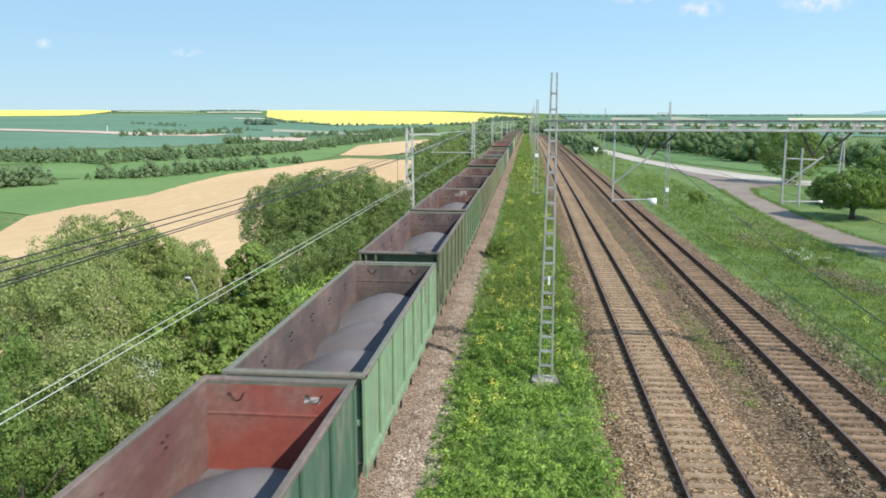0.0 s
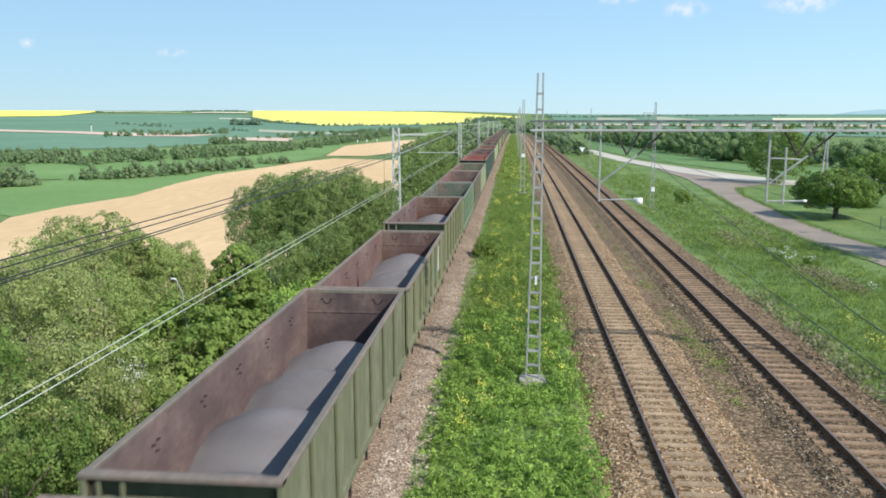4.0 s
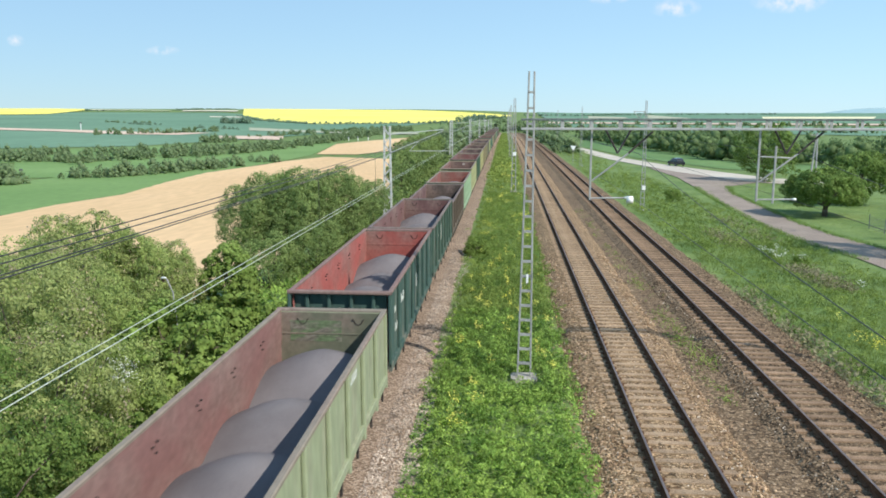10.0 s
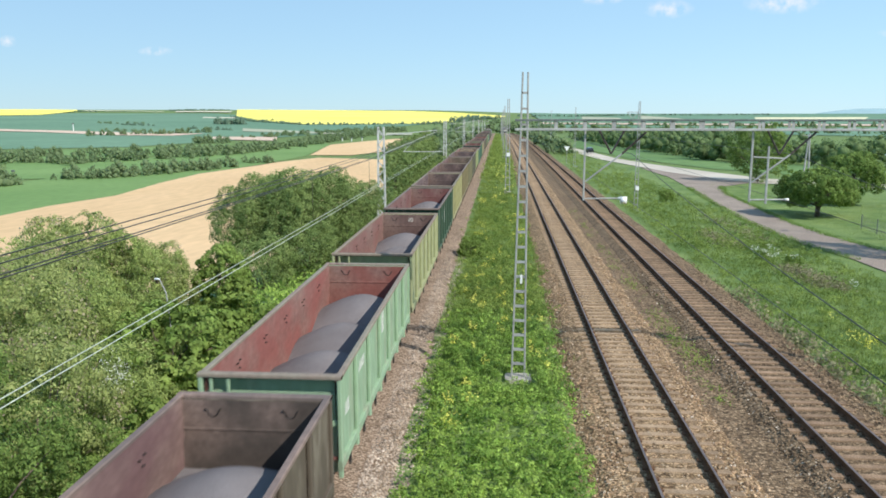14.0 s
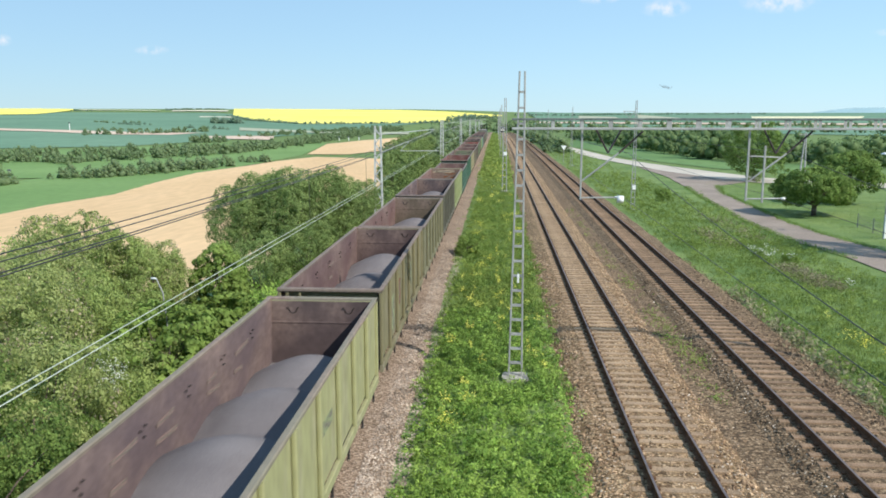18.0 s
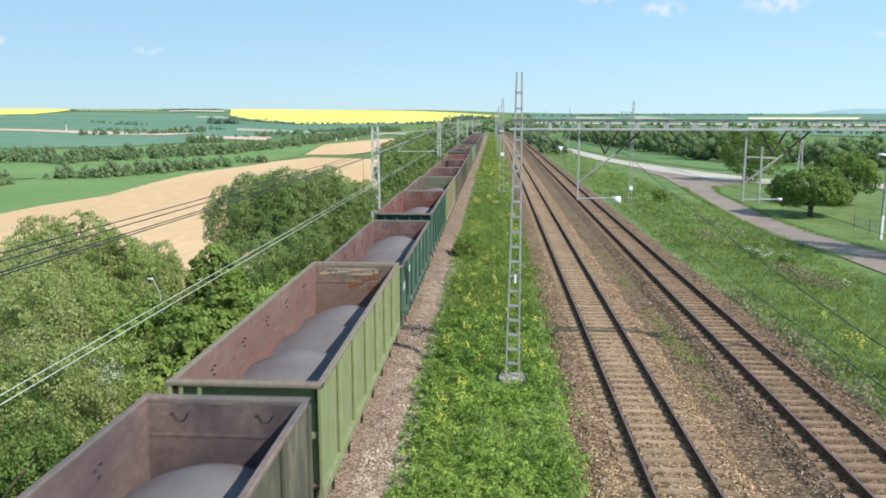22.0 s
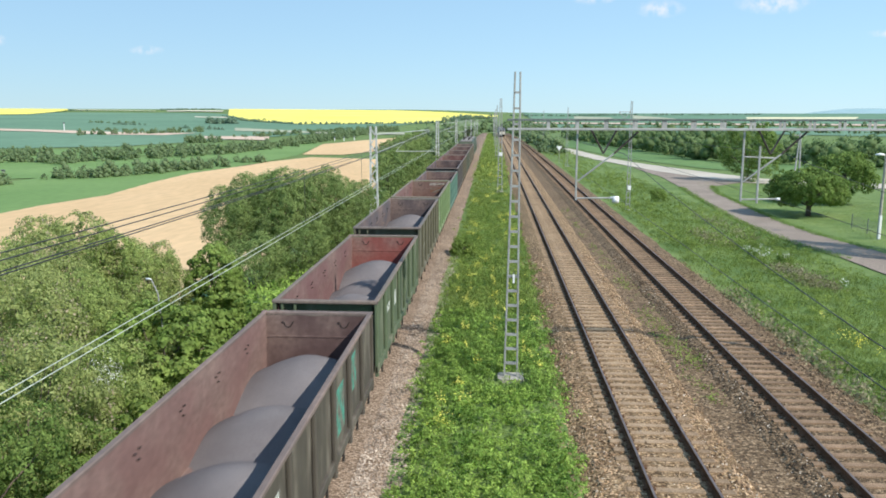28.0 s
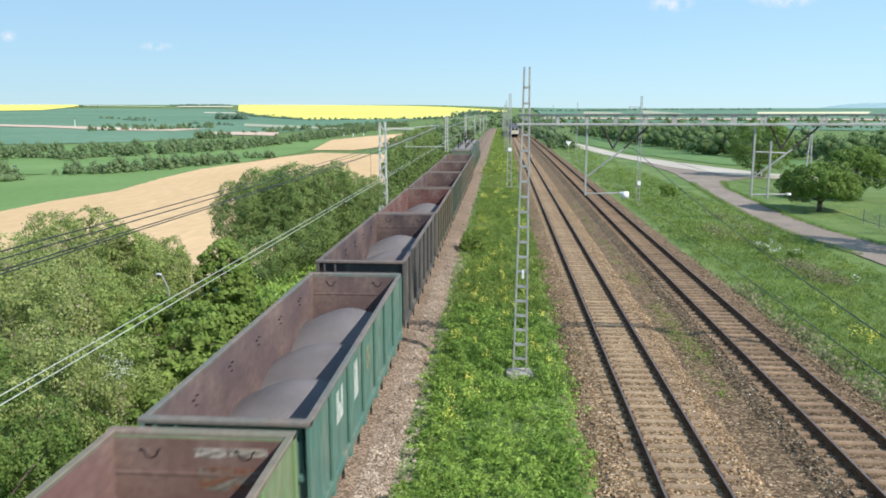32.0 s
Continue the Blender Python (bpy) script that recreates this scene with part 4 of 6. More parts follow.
def travel(t):
    """Metres that the ore train has gone at t seconds; it gathers speed a little."""
    return 11.643 * t + 0.0194 * t * t - 2.2


def wagon_meshes():
    m = {}
    h0 = 1.08

    def put(key, s, mat, round_=False):
        m[key] = s.mesh(key, mat, round_)
    for side, tag in ((-1, "w"), (1, "e")):
        s = Shape(); s.box(side * 1.41 - 0.006, 0.06, h0, side * 1.41 + 0.006, LENGTH - 0.06, RIM - 0.03)
        put("side_wall" + tag, s, PAINT)
        s = Shape()
        rng = np.random.default_rng(5 + side)
        nx, nz = 32, 8
        for i in range(nx + 1):
            for j in range(nz + 1):
                d = 0.003 * rng.normal() + 0.012 * math.sin(i * 0.8) * math.sin(3.14 * j / nz)
                s.v.append((side * (1.375 - abs(d) - (0.03 if j > nz * 0.6 else 0.0)), 0.07 + (LENGTH - 0.14) * i / nx, FLOOR + (RIM - 0.06 - FLOOR) * j / nz))
        s.f = [(i * (nz + 1) + j, i * (nz + 1) + j + 1, (i + 1) * (nz + 1) + j + 1, (i + 1) * (nz + 1) + j) for i in range(nx) for j in range(nz)]
        put("inner_lining" + tag, s, LINING, True)
        s = Shape(); s.bar((side * 1.425, 0, RIM - 0.05), (side * 1.425, LENGTH, RIM - 0.05), 0.13, 0.1, 0.02)
        put("top_rail" + tag, s, LINING)
        s = Shape(); s.bar((side * 1.44, 0, h0), (side * 1.44, LENGTH, h0), 0.1, 0.22, 0.015)
        put("sill" + tag, s, PAINT)
    for y, tag, d in ((0.03, "n", 1), (LENGTH - 0.03, "f", -1)):
        s = Shape(); s.box(-1.41, y + d * 0.22 - 0.006, h0, 1.41, y + d * 0.22 + 0.006, RIM - 0.05)
        put("end_wall" + tag, s, PAINT)
        s = Shape(); s.box(-1.375, y + d * 0.245 - 0.004, FLOOR, 1.375, y + d * 0.245 + 0.004, RIM - 0.07); s.bar((-1.37, y + d * 0.25, 2.62), (1.37, y + d * 0.25, 2.62), 0.03, 0.05, 0.008)
        put("end_lining" + tag, s, LINING)
        s = Shape(); s.bar((-1.49, y + d * 0.06, RIM - 0.045), (1.49, y + d * 0.06, RIM - 0.045), 0.2, 0.1, 0.02)
        put("end_rail" + tag, s, LINING)
        for i, z in enumerate((1.7, 2.4)):
            s = Shape(); s.bar((-1.4, y + d * 0.16, z), (1.4, y + d * 0.16, z), 0.09, 0.13, 0.02)
            put("end_beam%d" % i + tag, s, PAINT)
    s = Shape(); s.box(-1.4, 0.13, h0, 1.4, 0.17, RIM - 0.42); s.bar((-1.4, 0.1, 2.2), (1.4, 0.1, 2.2), 0.07, 0.14, 0.02)
    put("end_panel", s, PAINT)
    s = Shape(); s.bar((0, 0, RIM - 0.55), (0, 0, RIM - 0.09), 0.07, 0.05, 0.01); s.bar((0, 0.03, RIM - 0.5), (0.3, 0.03, RIM - 0.5), 0.04, 0.05)
    put("end_bracket", s, PAINT)
    s = Shape(); s.bar((0, 0, h0 - 0.08), (0, 0, RIM - 0.09), 0.1, 0.16, 0.025)
    put("side_post", s, PAINT)
    s = Shape(); s.bar((0, 0, h0 - 0.08), (0, 0, RIM - 0.09), 0.1, 0.1, 0.02)
    put("corner_post", s, PAINT)
    s = Shape(); s.box(-1.38, 0.05, FLOOR - 0.05, 1.38, LENGTH - 0.05, FLOOR)
    put("floor", s, LINING)
    s = Shape(); s.bar((0, 0.1, 0.95), (0, LENGTH - 0.1, 0.95), 0.5, 0.3, 0.03)
    for y in (1.0, 3.5, 6.4, 9.3, 11.8):
        s.bar((-1.4, y, 1.0), (1.4, y, 1.0), 0.15, 0.2)
    put("underframe", s, UNDER)
    s = Shape(); s.bar((0, -0.56, 0.96), (0, 0.2, 0.96), 0.22, 0.26, 0.04)
    put("couplern", s, UNDER)
    s = Shape(); s.bar((0, LENGTH - 0.2, 0.96), (0, LENGTH + 0.56, 0.96), 0.22, 0.26, 0.04)
    put("couplerf", s, UNDER)
    s = Shape()
    for side in (-1, 1):
        s.bar((side * 1.02, -1.15, 0.55), (side * 1.02, 1.15, 0.55), 0.2, 0.32, 0.05)
    s.bar((-1.0, 0, 0.62), (1.0, 0, 0.62), 0.4, 0.3, 0.05)
    put("bogie", s, UNDER)
    s = Shape()
    for side in (-1, 1):
        s.rod([(side * 0.72, 0, 0.475), (side * 0.86, 0, 0.475)], 0.475, 20)
    s.rod([(-0.8, 0, 0.475), (0.8, 0, 0.475)], 0.09, 8)
    put("wheelset", s, UNDER)
    s = Shape()
    ring = [(0.09 * math.cos(a) , 0.0, 0.09 * math.sin(a)) for a in [3.14 * (1 + i / 8) for i in range(9)]]
    s.rod([(-0.13, 0, 0.05)] + [(p[0], 0.03, p[2]) for p in ring] + [(0.13, 0, 0.05)], 0.014, 5)
    put("lashing_ring", s, UNDER, True)
    s = Shape()
    for i in range(5):
        s.rod([(-0.2, 0, 1.3 + i * 0.36), (0.2, 0, 1.3 + i * 0.36)], 0.014, 5)
    put("ladder", s, PAINT)
    s = Shape(); s.bar((0, 0, 0.72), (0, 0, 1.0), 0.05, 0.09, 0.01); s.bar((0.0, -0.09, 0.78), (0.0, 0.09, 0.78), 0.04, 0.07)
    put("hatch_latch", s, UNDER)
    s = Shape(); s.box(-0.003, -0.5, -0.5, 0.003, 0.5, 0.5)
    put("marking", s, WAGON_MARK)
    for v in range(3):
        rng = np.random.default_rng(70 + v)
        s, y = Shape(), -0.5
        while y < 0.46:
            w = rng.uniform(0.05, 0.13)
            a, b = (-0.5, 0.5) if rng.uniform() < 0.7 else (-0.5, rng.uniform(-0.1, 0.3))
            s.box(-0.003, y, a, 0.003, min(0.5, y + w), b)
            y += w + rng.uniform(0.03, 0.08)
        put("lettering%d" % v, s, LETTER_WHITE)
    s = Shape(); s.rod([(0, 0, 0), (0.05, 0, 0)], 0.018, 6)
    put("stud", s, UNDER)
    for v in range(4):
        rng = np.random.default_rng(40 + v)
        hs = [(rng.uniform(-0.12, 0.12), 1.5 + i * 3.25 + rng.uniform(-0.4, 0.4), rng.uniform(2.15, 2.48)) for i in range(4)]
        nx, ny = 18, 70
        s = Shape()
        for j in range(ny + 1):
            for i in range(nx + 1):
                x, y = -1.37 + 2.74 * i / nx, 0.29 + (LENGTH - 0.58) * j / ny
                z = -9.0
                for cx, cy, top in hs:
                    d = math.hypot((x - cx) * 1.0, y - cy)
                    w = top + 0.44 - 0.62 * math.sqrt(d * d + 0.5)
                    z = max(z, w) + 0.02 * math.exp(-((w - z) / 0.05) ** 2)
                z = max(z, 1.42 + 0.05 * noise.noise((x, y, v)))
                s.v.append((x, y, z + 0.018 * noise.noise((x * 3, y * 3, v))))
        s.f = [(j * (nx + 1) + i, j * (nx + 1) + i + 1, (j + 1) * (nx + 1) + i + 1, (j + 1) * (nx + 1) + i) for j in range(ny) for i in range(nx)]
        put("ore_load%d" % v, s, ORE, True)
    return m


WAGON_MARK = grained("sprayed_marking", (0.12, 0.1, 0.08, 1), (0.2, 0.19, 0.15, 1), 2.6, 0.8, 0.1, 9.0, own=(0.42, 0.58, 0.95))
LETTER_WHITE = grained("worn_white_lettering", (0.45, 0.47, 0.42, 1), (0.66, 0.68, 0.62, 1), 3.0, 0.8, 0.05, 12.0, speck=0.15)
WM = wagon_meshes()
WAGONS = []
WIDER = Matrix.Diagonal((1.055, 1, 1, 1))
FRAMED = (10, 22)
LOAD_LIFT = {7: -0.15, 9: 0.07, 21: 0.25, 8: 0.22, 12: 0.35, 11: 0.1, 18: -0.2, 17: -0.1, 22: -0.08, 6: -0.1}


def wagon(k, outside, inside, back, words, rim=0.0, load=None, marks=(), scrapes=0, patches=(), number=""):
    """One open high-sided wagon; its origin is at its leading end, on the rail."""
    w = thing("ore_wagon", words, "wagon", group="ore wagons in the train")
    def dusty(c, k=0.36):
        g = sum(c[:3]) / 3
        return tuple(v + (g - v) * k for v in c[:3]) + (1.0,)
    o = tuple(v * k for v, k in zip(dusty(rgb(*outside, 1.24), 0.4), (1.04, 1.0, 0.89))) + (1.0,)
    i, b = dusty(rgb(*inside, 0.98), 0.24), dusty(rgb(*back, 0.82), 0.22)
    lift = pose(0, 0, rim)
    edge = tuple(0.3 * p + 0.3 * q + 0.4 * d for p, q, d in zip(o, i, (0.2, 0.18, 0.165))) + (1.0,)

    def put(name, key, colour=None, m=lift, parent=w, label=""):
        if parent is w:
            m = WIDER @ m if m is not None else WIDER
        return part(name, WM[key], None, parent, label, m, colour)
    put("floor", "floor", i, None)
    put("underframe", "underframe", None, None)
    for tag in "we":
        put("side_wall", "side_wall" + tag, o)
        put("inner_lining", "inner_lining" + tag, i, label="dusty worn inner face")
        put("top_rail", "top_rail" + tag, edge)
        put("sill", "sill" + tag, o, None)
    for tag in "nf":
        put("end_wall", "end_wall" + tag, o)
        put("end_lining", "end_lining" + tag, b if tag == "f" else i)
        put("end_rail", "end_rail" + tag, edge)
        if k not in FRAMED and tag == "n":
            put("end_panel", "end_panel", o)
            for x in (-1.22, -0.86):
                put("end_bracket", "end_bracket", o, pose(x, 0.05, rim))
        for x in (-0.95, -0.32, 0.32, 0.95) if k in FRAMED or tag == "f" else ():
            put("end_post", "corner_post", o, pose(x, 0.15 if tag == "n" else LENGTH - 0.15, rim))
        for j in range(2):
            put("end_beam", "end_beam%d" % j + tag, o)
        put("coupler", "coupler" + tag, None, None)
    for side in (-1, 1):
        for j in range(6):
            put("side_post", "side_post", o, pose(side * 1.465, LENGTH / 7 * (j + 1), rim))
        for y in (0.05, LENGTH - 0.05):
            put("corner_post", "corner_post", o, pose(side * 1.44, y, rim))
        for y in (2.2, 4.4, 6.5, 8.6, 10.8):
            for dy, dz in ((-0.11, 0.05), (0.09, 0.09), (0.02, -0.1)):
                put("stud", "stud", None, pose(side * 1.335 - (0.05 if side > 0 else 0), y + dy, RIM - 0.5 + dz + rim))
        put("lashing_ring", "lashing_ring", None, pose(side * 0.75, LENGTH - 0.31, RIM - 0.3 + rim) @ Matrix.Diagonal((1.15, 1.0, 1.2, 1)))
        for j in range(7):
            put("hatch_latch", "hatch_latch", None, pose(side * 1.47, 0.95 + 1.86 * j, 0))
    for y, z, wy, wz, c in marks:
        m = pose(1.4195, y, z) @ Matrix.Diagonal((1, wy, wz, 1))
        if c[0] > 190:
            put("lettering", "lettering%d" % ((k + int(y * 10)) % 3), None, m)
        else:
            put("marking", "marking", rgb(*c, 0.8), m)
    for n in range(scrapes):
        y, z = 1.3 + (n // 2) * 2 * (LENGTH - 2.2) / scrapes + 0.25 * math.sin(n * 5.1 + k), RIM - 0.62 - 0.42 * (n % 2) + 0.06 * math.sin(n * 2.3 + k) + rim
        put("scrape", "marking", rgb(136, 114, 106), pose(-1.325 if n % 2 == 0 else -1.35, y, z, 5 * math.sin(n * 3.3)) @ Matrix.Diagonal((1, 0.6 + 0.2 * (n % 3), 0.1, 1)), label="pale scraped streak")
    for x, z, wx, wz, c in patches:
        put("rust_patch", "marking", rgb(*c), pose(x, LENGTH - 0.284, z + rim, 0, 0, 90) @ Matrix.Diagonal((1, wx, wz, 1)), label="flaking discoloured patch")
    if number:
        letters = bpy.data.curves.new("chalk", "FONT")
        letters.body, letters.size, letters.extrude = number, 0.34, 0.003
        me = bpy.data.meshes.new_from_object(bpy.data.objects.new("chalk", letters))
        me.materials.clear()
        me.materials.append(LETTER_WHITE)
        part("chalk_number", me, None, w, "hand written chalk number", pose(0.1, LENGTH - 0.292, 2.9 + rim, 90, 4))
    put("ladder", "ladder", o, pose(-1.15, -0.06, rim))
    put("ore_load", "ore_load%d" % (k % 4 if load is None else load), None, pose(0, 0, rim + LOAD_LIFT.get(k, 0.0)), label="heaped dull grey ore pellets")
    for y in (2.05, LENGTH - 2.05):
        g = put("bogie", "bogie", None, pose(0, y, 0))
        for d in (-0.92, 0.92):
            put("wheelset", "wheelset", None, pose(0, d, 0), g)
    WAGONS.append((k, w))
    return w


BROWN, MAROON, GREYB, RED, ORANGE = (112, 82, 78), (125, 85, 80), (104, 92, 90), (165, 72, 62), (170, 75, 55)
wagon(0, (62, 104, 84), (120, 78, 72), (170, 80, 60), "dark green ore wagon with a rusty red inside", rim=0.12, marks=((1.2, 2.3, 0.5, 0.14, (205, 208, 200)), (2.9, 1.9, 0.4, 0.12, (205, 208, 200))), patches=[(0.7, 2.95, 0.3, 0.12, (205, 200, 195))])
wagon(1, (110, 150, 112), (100, 86, 84), (96, 86, 80), "pale green ore wagon with a grey brown inside", rim=-0.09, marks=((10.3, 2.7, 0.5, 0.9, (150, 158, 120)), (11.9, 2.6, 0.3, 0.5, (205, 208, 200))))
wagon(2, (92, 105, 72), (108, 88, 86), (96, 80, 78), "olive ore wagon with scraped brown inside", rim=0.12, scrapes=9)
wagon(3, (88, 118, 80), (112, 86, 80), (112, 84, 72), "green ore wagon with rust streaks inside", rim=0.15, marks=[(11.8, 2.7, 0.5, 0.6, (190, 105, 70))], scrapes=6, patches=[(0.0, 2.85, 0.5, 0.22, (165, 140, 125)), (0.75, 2.55, 0.6, 0.4, (140, 104, 82))], number="975")
wagon(4, (100, 106, 78), (104, 84, 82), (88, 72, 72), "drab olive ore wagon with a brown inside", rim=0.02)
wagon(5, (108, 112, 78), (122, 90, 84), (104, 78, 70), "drab olive ore wagon patched with pale paint", rim=-0.16, marks=((9.4, 2.0, 0.9, 1.0, (92, 160, 140)), (10.9, 2.2, 0.8, 1.1, (205, 208, 200)), (4.1, 2.0, 0.7, 0.6, (92, 160, 140))), scrapes=3)
wagon(6, (106, 112, 76), (114, 90, 86), (104, 72, 60), "olive ore wagon with white scrawls on its side", rim=0.09, marks=((2.8, 2.2, 0.8, 0.3, (205, 208, 200)), (4.6, 2.3, 0.7, 0.4, (205, 208, 200)), (6.4, 2.2, 0.9, 0.5, (150, 158, 120)), (8.4, 2.3, 0.7, 0.7, (150, 158, 120))), scrapes=5)
wagon(7, (94, 124, 98), (98, 112, 96), (92, 110, 94), "grey green ore wagon, green inside and out", rim=-0.15)
wagon(8, (96, 96, 82), (136, 92, 86), (106, 90, 84), "dark drab ore wagon with a reddish brown inside", rim=-0.16, marks=((2.8, 2.0, 0.6, 0.8, (130, 205, 165)), (4.7, 2.1, 0.7, 0.9, (150, 158, 120)), (8.3, 2.2, 0.8, 0.6, (130, 205, 165))))
wagon(9, (128, 142, 108), (138, 94, 86), (108, 112, 88), "pale sage ore wagon with a brown inside", rim=-0.17, marks=((1.0, 2.0, 0.25, 1.0, (130, 205, 165)), (8.4, 2.7, 0.8, 0.2, (205, 208, 200))), patches=[(-0.4, 2.7, 1.4, 0.6, (96, 112, 82))])
wagon(10, (48, 84, 80), (176, 82, 70), (168, 78, 66), "dark teal ore wagon with a bright red inside", rim=0.11, marks=((1.3, 2.6, 0.3, 0.18, (205, 208, 200)), (1.5, 2.0, 0.5, 0.25, (205, 208, 200)), (3.0, 2.6, 0.9, 0.3, (205, 208, 200)), (7.2, 2.3, 0.25, 0.5, (205, 208, 200)), (8.0, 2.2, 0.2, 0.6, (205, 208, 200)), (11.3, 2.4, 0.4, 0.9, (205, 208, 200))))
wagon(11, (52, 84, 74), (124, 84, 80), (112, 76, 74), "dark green ore wagon with white bars on its side", rim=0.04, marks=((4.0, 2.5, 0.8, 0.22, (205, 208, 200)), (5.3, 2.4, 0.25, 0.9, (205, 208, 200)), (5.75, 2.4, 0.25, 0.9, (205, 208, 200)), (6.2, 2.4, 0.25, 0.9, (205, 208, 200))))
wagon(12, (84, 74, 64), (116, 84, 82), (84, 74, 66), "dark rust brown ore wagon, brown inside", rim=-0.26, marks=((3.1, 2.4, 0.8, 0.3, (205, 208, 200)), (4.9, 2.5, 0.5, 0.7, (205, 208, 200))))
wagon(13, (118, 158, 126), (150, 84, 74), (146, 82, 70), "mint green ore wagon with a red brown inside", rim=-0.19, marks=((2.9, 2.5, 0.9, 0.25, (205, 208, 200)), (6.5, 2.6, 0.5, 0.6, (205, 208, 200)), (1.0, 2.1, 0.5, 0.3, (205, 208, 200))))
wagon(14, (138, 148, 98), (138, 92, 82), (110, 84, 76), "yellowish green ore wagon with a worn brown inside", marks=[(4.4, 2.2, 0.7, 1.0, (150, 158, 120))], patches=[(0.1, 2.95, 0.25, 0.2, (185, 175, 165))])
wagon(15, (48, 84, 66), (128, 84, 80), (128, 78, 74), "dark green ore wagon with chalk marks inside", rim=0.14, marks=((3.0, 2.5, 0.9, 0.22, (205, 208, 200)), (5.3, 2.4, 0.25, 0.8, (205, 208, 200)), (5.75, 2.4, 0.25, 0.8, (205, 208, 200))))
wagon(16, (140, 142, 88), (106, 88, 88), (92, 76, 74), "yellow olive ore wagon with a grey brown inside", rim=0.18, marks=((1.1, 2.2, 0.5, 0.25, (205, 208, 200)), (6.5, 2.4, 0.9, 0.3, (150, 158, 120))), scrapes=10)
wagon(17, (112, 106, 70), (108, 82, 80), (92, 74, 72), "rust flaked olive ore wagon with a brown inside", rim=0.2, marks=((2.9, 2.1, 0.7, 1.1, (150, 158, 120)), (4.7, 2.4, 0.6, 0.9, (130, 80, 60)), (8.4, 2.3, 0.6, 0.9, (150, 158, 120))), scrapes=4)
wagon(18, (104, 104, 74), (118, 86, 80), (104, 92, 74), "olive ore wagon with a brown inside", rim=0.1, marks=((3.0, 2.2, 0.7, 0.8, (150, 158, 120)), (8.4, 2.3, 0.8, 0.4, (205, 208, 200))))
wagon(19, (80, 82, 72), (104, 86, 86), (90, 78, 80), "dark grey ore wagon with teal scrawls on its side", rim=0.16, marks=((2.9, 2.0, 0.8, 0.9, (92, 160, 140)), (6.5, 2.2, 0.9, 1.0, (92, 160, 140)), (8.4, 2.7, 0.5, 0.4, (205, 208, 200))))
wagon(20, (122, 138, 84), (136, 98, 88), (128, 104, 88), "yellow green ore wagon streaked with rust inside", rim=0.08, marks=[(11.6, 2.4, 0.5, 0.9, (190, 105, 70))], scrapes=7, patches=[(-0.2, 3.0, 2.0, 0.25, (165, 150, 125)), (0.4, 2.6, 1.2, 0.5, (120, 80, 55))])
wagon(21, (52, 96, 84), (122, 84, 80), (116, 84, 80), "teal green ore wagon with a brown inside", rim=-0.25, marks=((1.2, 2.1, 0.8, 0.28, (205, 208, 200)), (3.0, 2.4, 0.8, 0.25, (205, 208, 200)), (8.4, 2.5, 0.6, 0.5, (205, 208, 200))))
wagon(22, (44, 92, 76), (134, 78, 70), (120, 70, 64), "dark teal ore wagon with a red inside and strong end posts", marks=[(6.6, 2.5, 0.9, 0.25, (205, 208, 200))])
wagon(23, (130, 126, 90), (102, 90, 88), (108, 116, 88), "drab yellow ore wagon with a grey brown inside", rim=-0.05, marks=((2.9, 2.3, 0.6, 0.9, (150, 158, 120)), (4.8, 2.2, 0.5, 0.6, (205, 208, 200)), (8.4, 2.2, 0.7, 0.9, (150, 158, 120))), scrapes=5, patches=[(-0.3, 2.9, 1.6, 0.5, (98, 112, 84))])
wagon(24, (92, 88, 74), (116, 84, 80), (108, 80, 76), "drab brown ore wagon with a brown inside", rim=-0.18)
wagon(25, (78, 72, 66), (130, 96, 88), (100, 76, 72), "dark brown ore wagon patched with teal paint", rim=-0.2, marks=((8.4, 2.0, 0.9, 1.1, (92, 160, 140)), (10.2, 2.3, 0.6, 0.9, (92, 160, 140)), (2.9, 2.4, 0.7, 0.4, (205, 208, 200))))
wagon(26, (78, 98, 70), (126, 88, 84), (148, 72, 62), "dark green ore wagon with a red end inside", rim=-0.13, marks=((2.9, 2.3, 0.9, 0.26, (205, 208, 200)), (4.8, 2.2, 0.6, 0.5, (205, 208, 200))))
wagon(27, (88, 88, 70), (94, 88, 92), (96, 84, 84), "dark olive ore wagon with a grey inside", rim=0.09, marks=((4.8, 2.3, 0.4, 0.8, (205, 208, 200)), (2.9, 2.2, 0.5, 0.6, (205, 208, 200))), scrapes=8)
wagon(28, (100, 132, 82), (130, 92, 86), (124, 92, 80), "leaf green ore wagon with a scraped brown inside", rim=0.09, marks=((11.6, 2.4, 0.4, 0.8, (190, 105, 70)), (1.2, 2.0, 0.4, 0.5, (205, 208, 200))), patches=[(0.2, 3.0, 0.5, 0.16, (170, 160, 150)), (0.8, 3.02, 0.6, 0.14, (165, 155, 140)), (0.5, 2.55, 1.0, 0.4, (115, 82, 64))])
wagon(29, (66, 116, 108), (108, 88, 88), (112, 90, 86), "teal ore wagon with a grey brown inside", rim=-0.15, marks=((2.9, 2.4, 0.7, 0.7, (205, 208, 200)), (4.8, 2.3, 0.5, 0.9, (205, 208, 200)), (6.5, 2.3, 0.5, 0.6, (150, 158, 120))))
wagon(30, (74, 72, 76), (92, 76, 78), (84, 70, 72), "dark grey ore wagon with a dark inside", rim=0.08)
wagon(31, (84, 80, 66), (124, 80, 74), (112, 70, 66), "brown ore wagon with a rusty inside")
wagon(32, (70, 80, 70), (100, 82, 80), (96, 76, 74), "dark green ore wagon with a brown inside")
wagon(33, (86, 84, 72), (108, 84, 80), (100, 78, 74), "drab ore wagon with a brown inside")
wagon(34, (92, 84, 72), (104, 84, 80), (112, 100, 92), "drab brown ore wagon, last in the train")


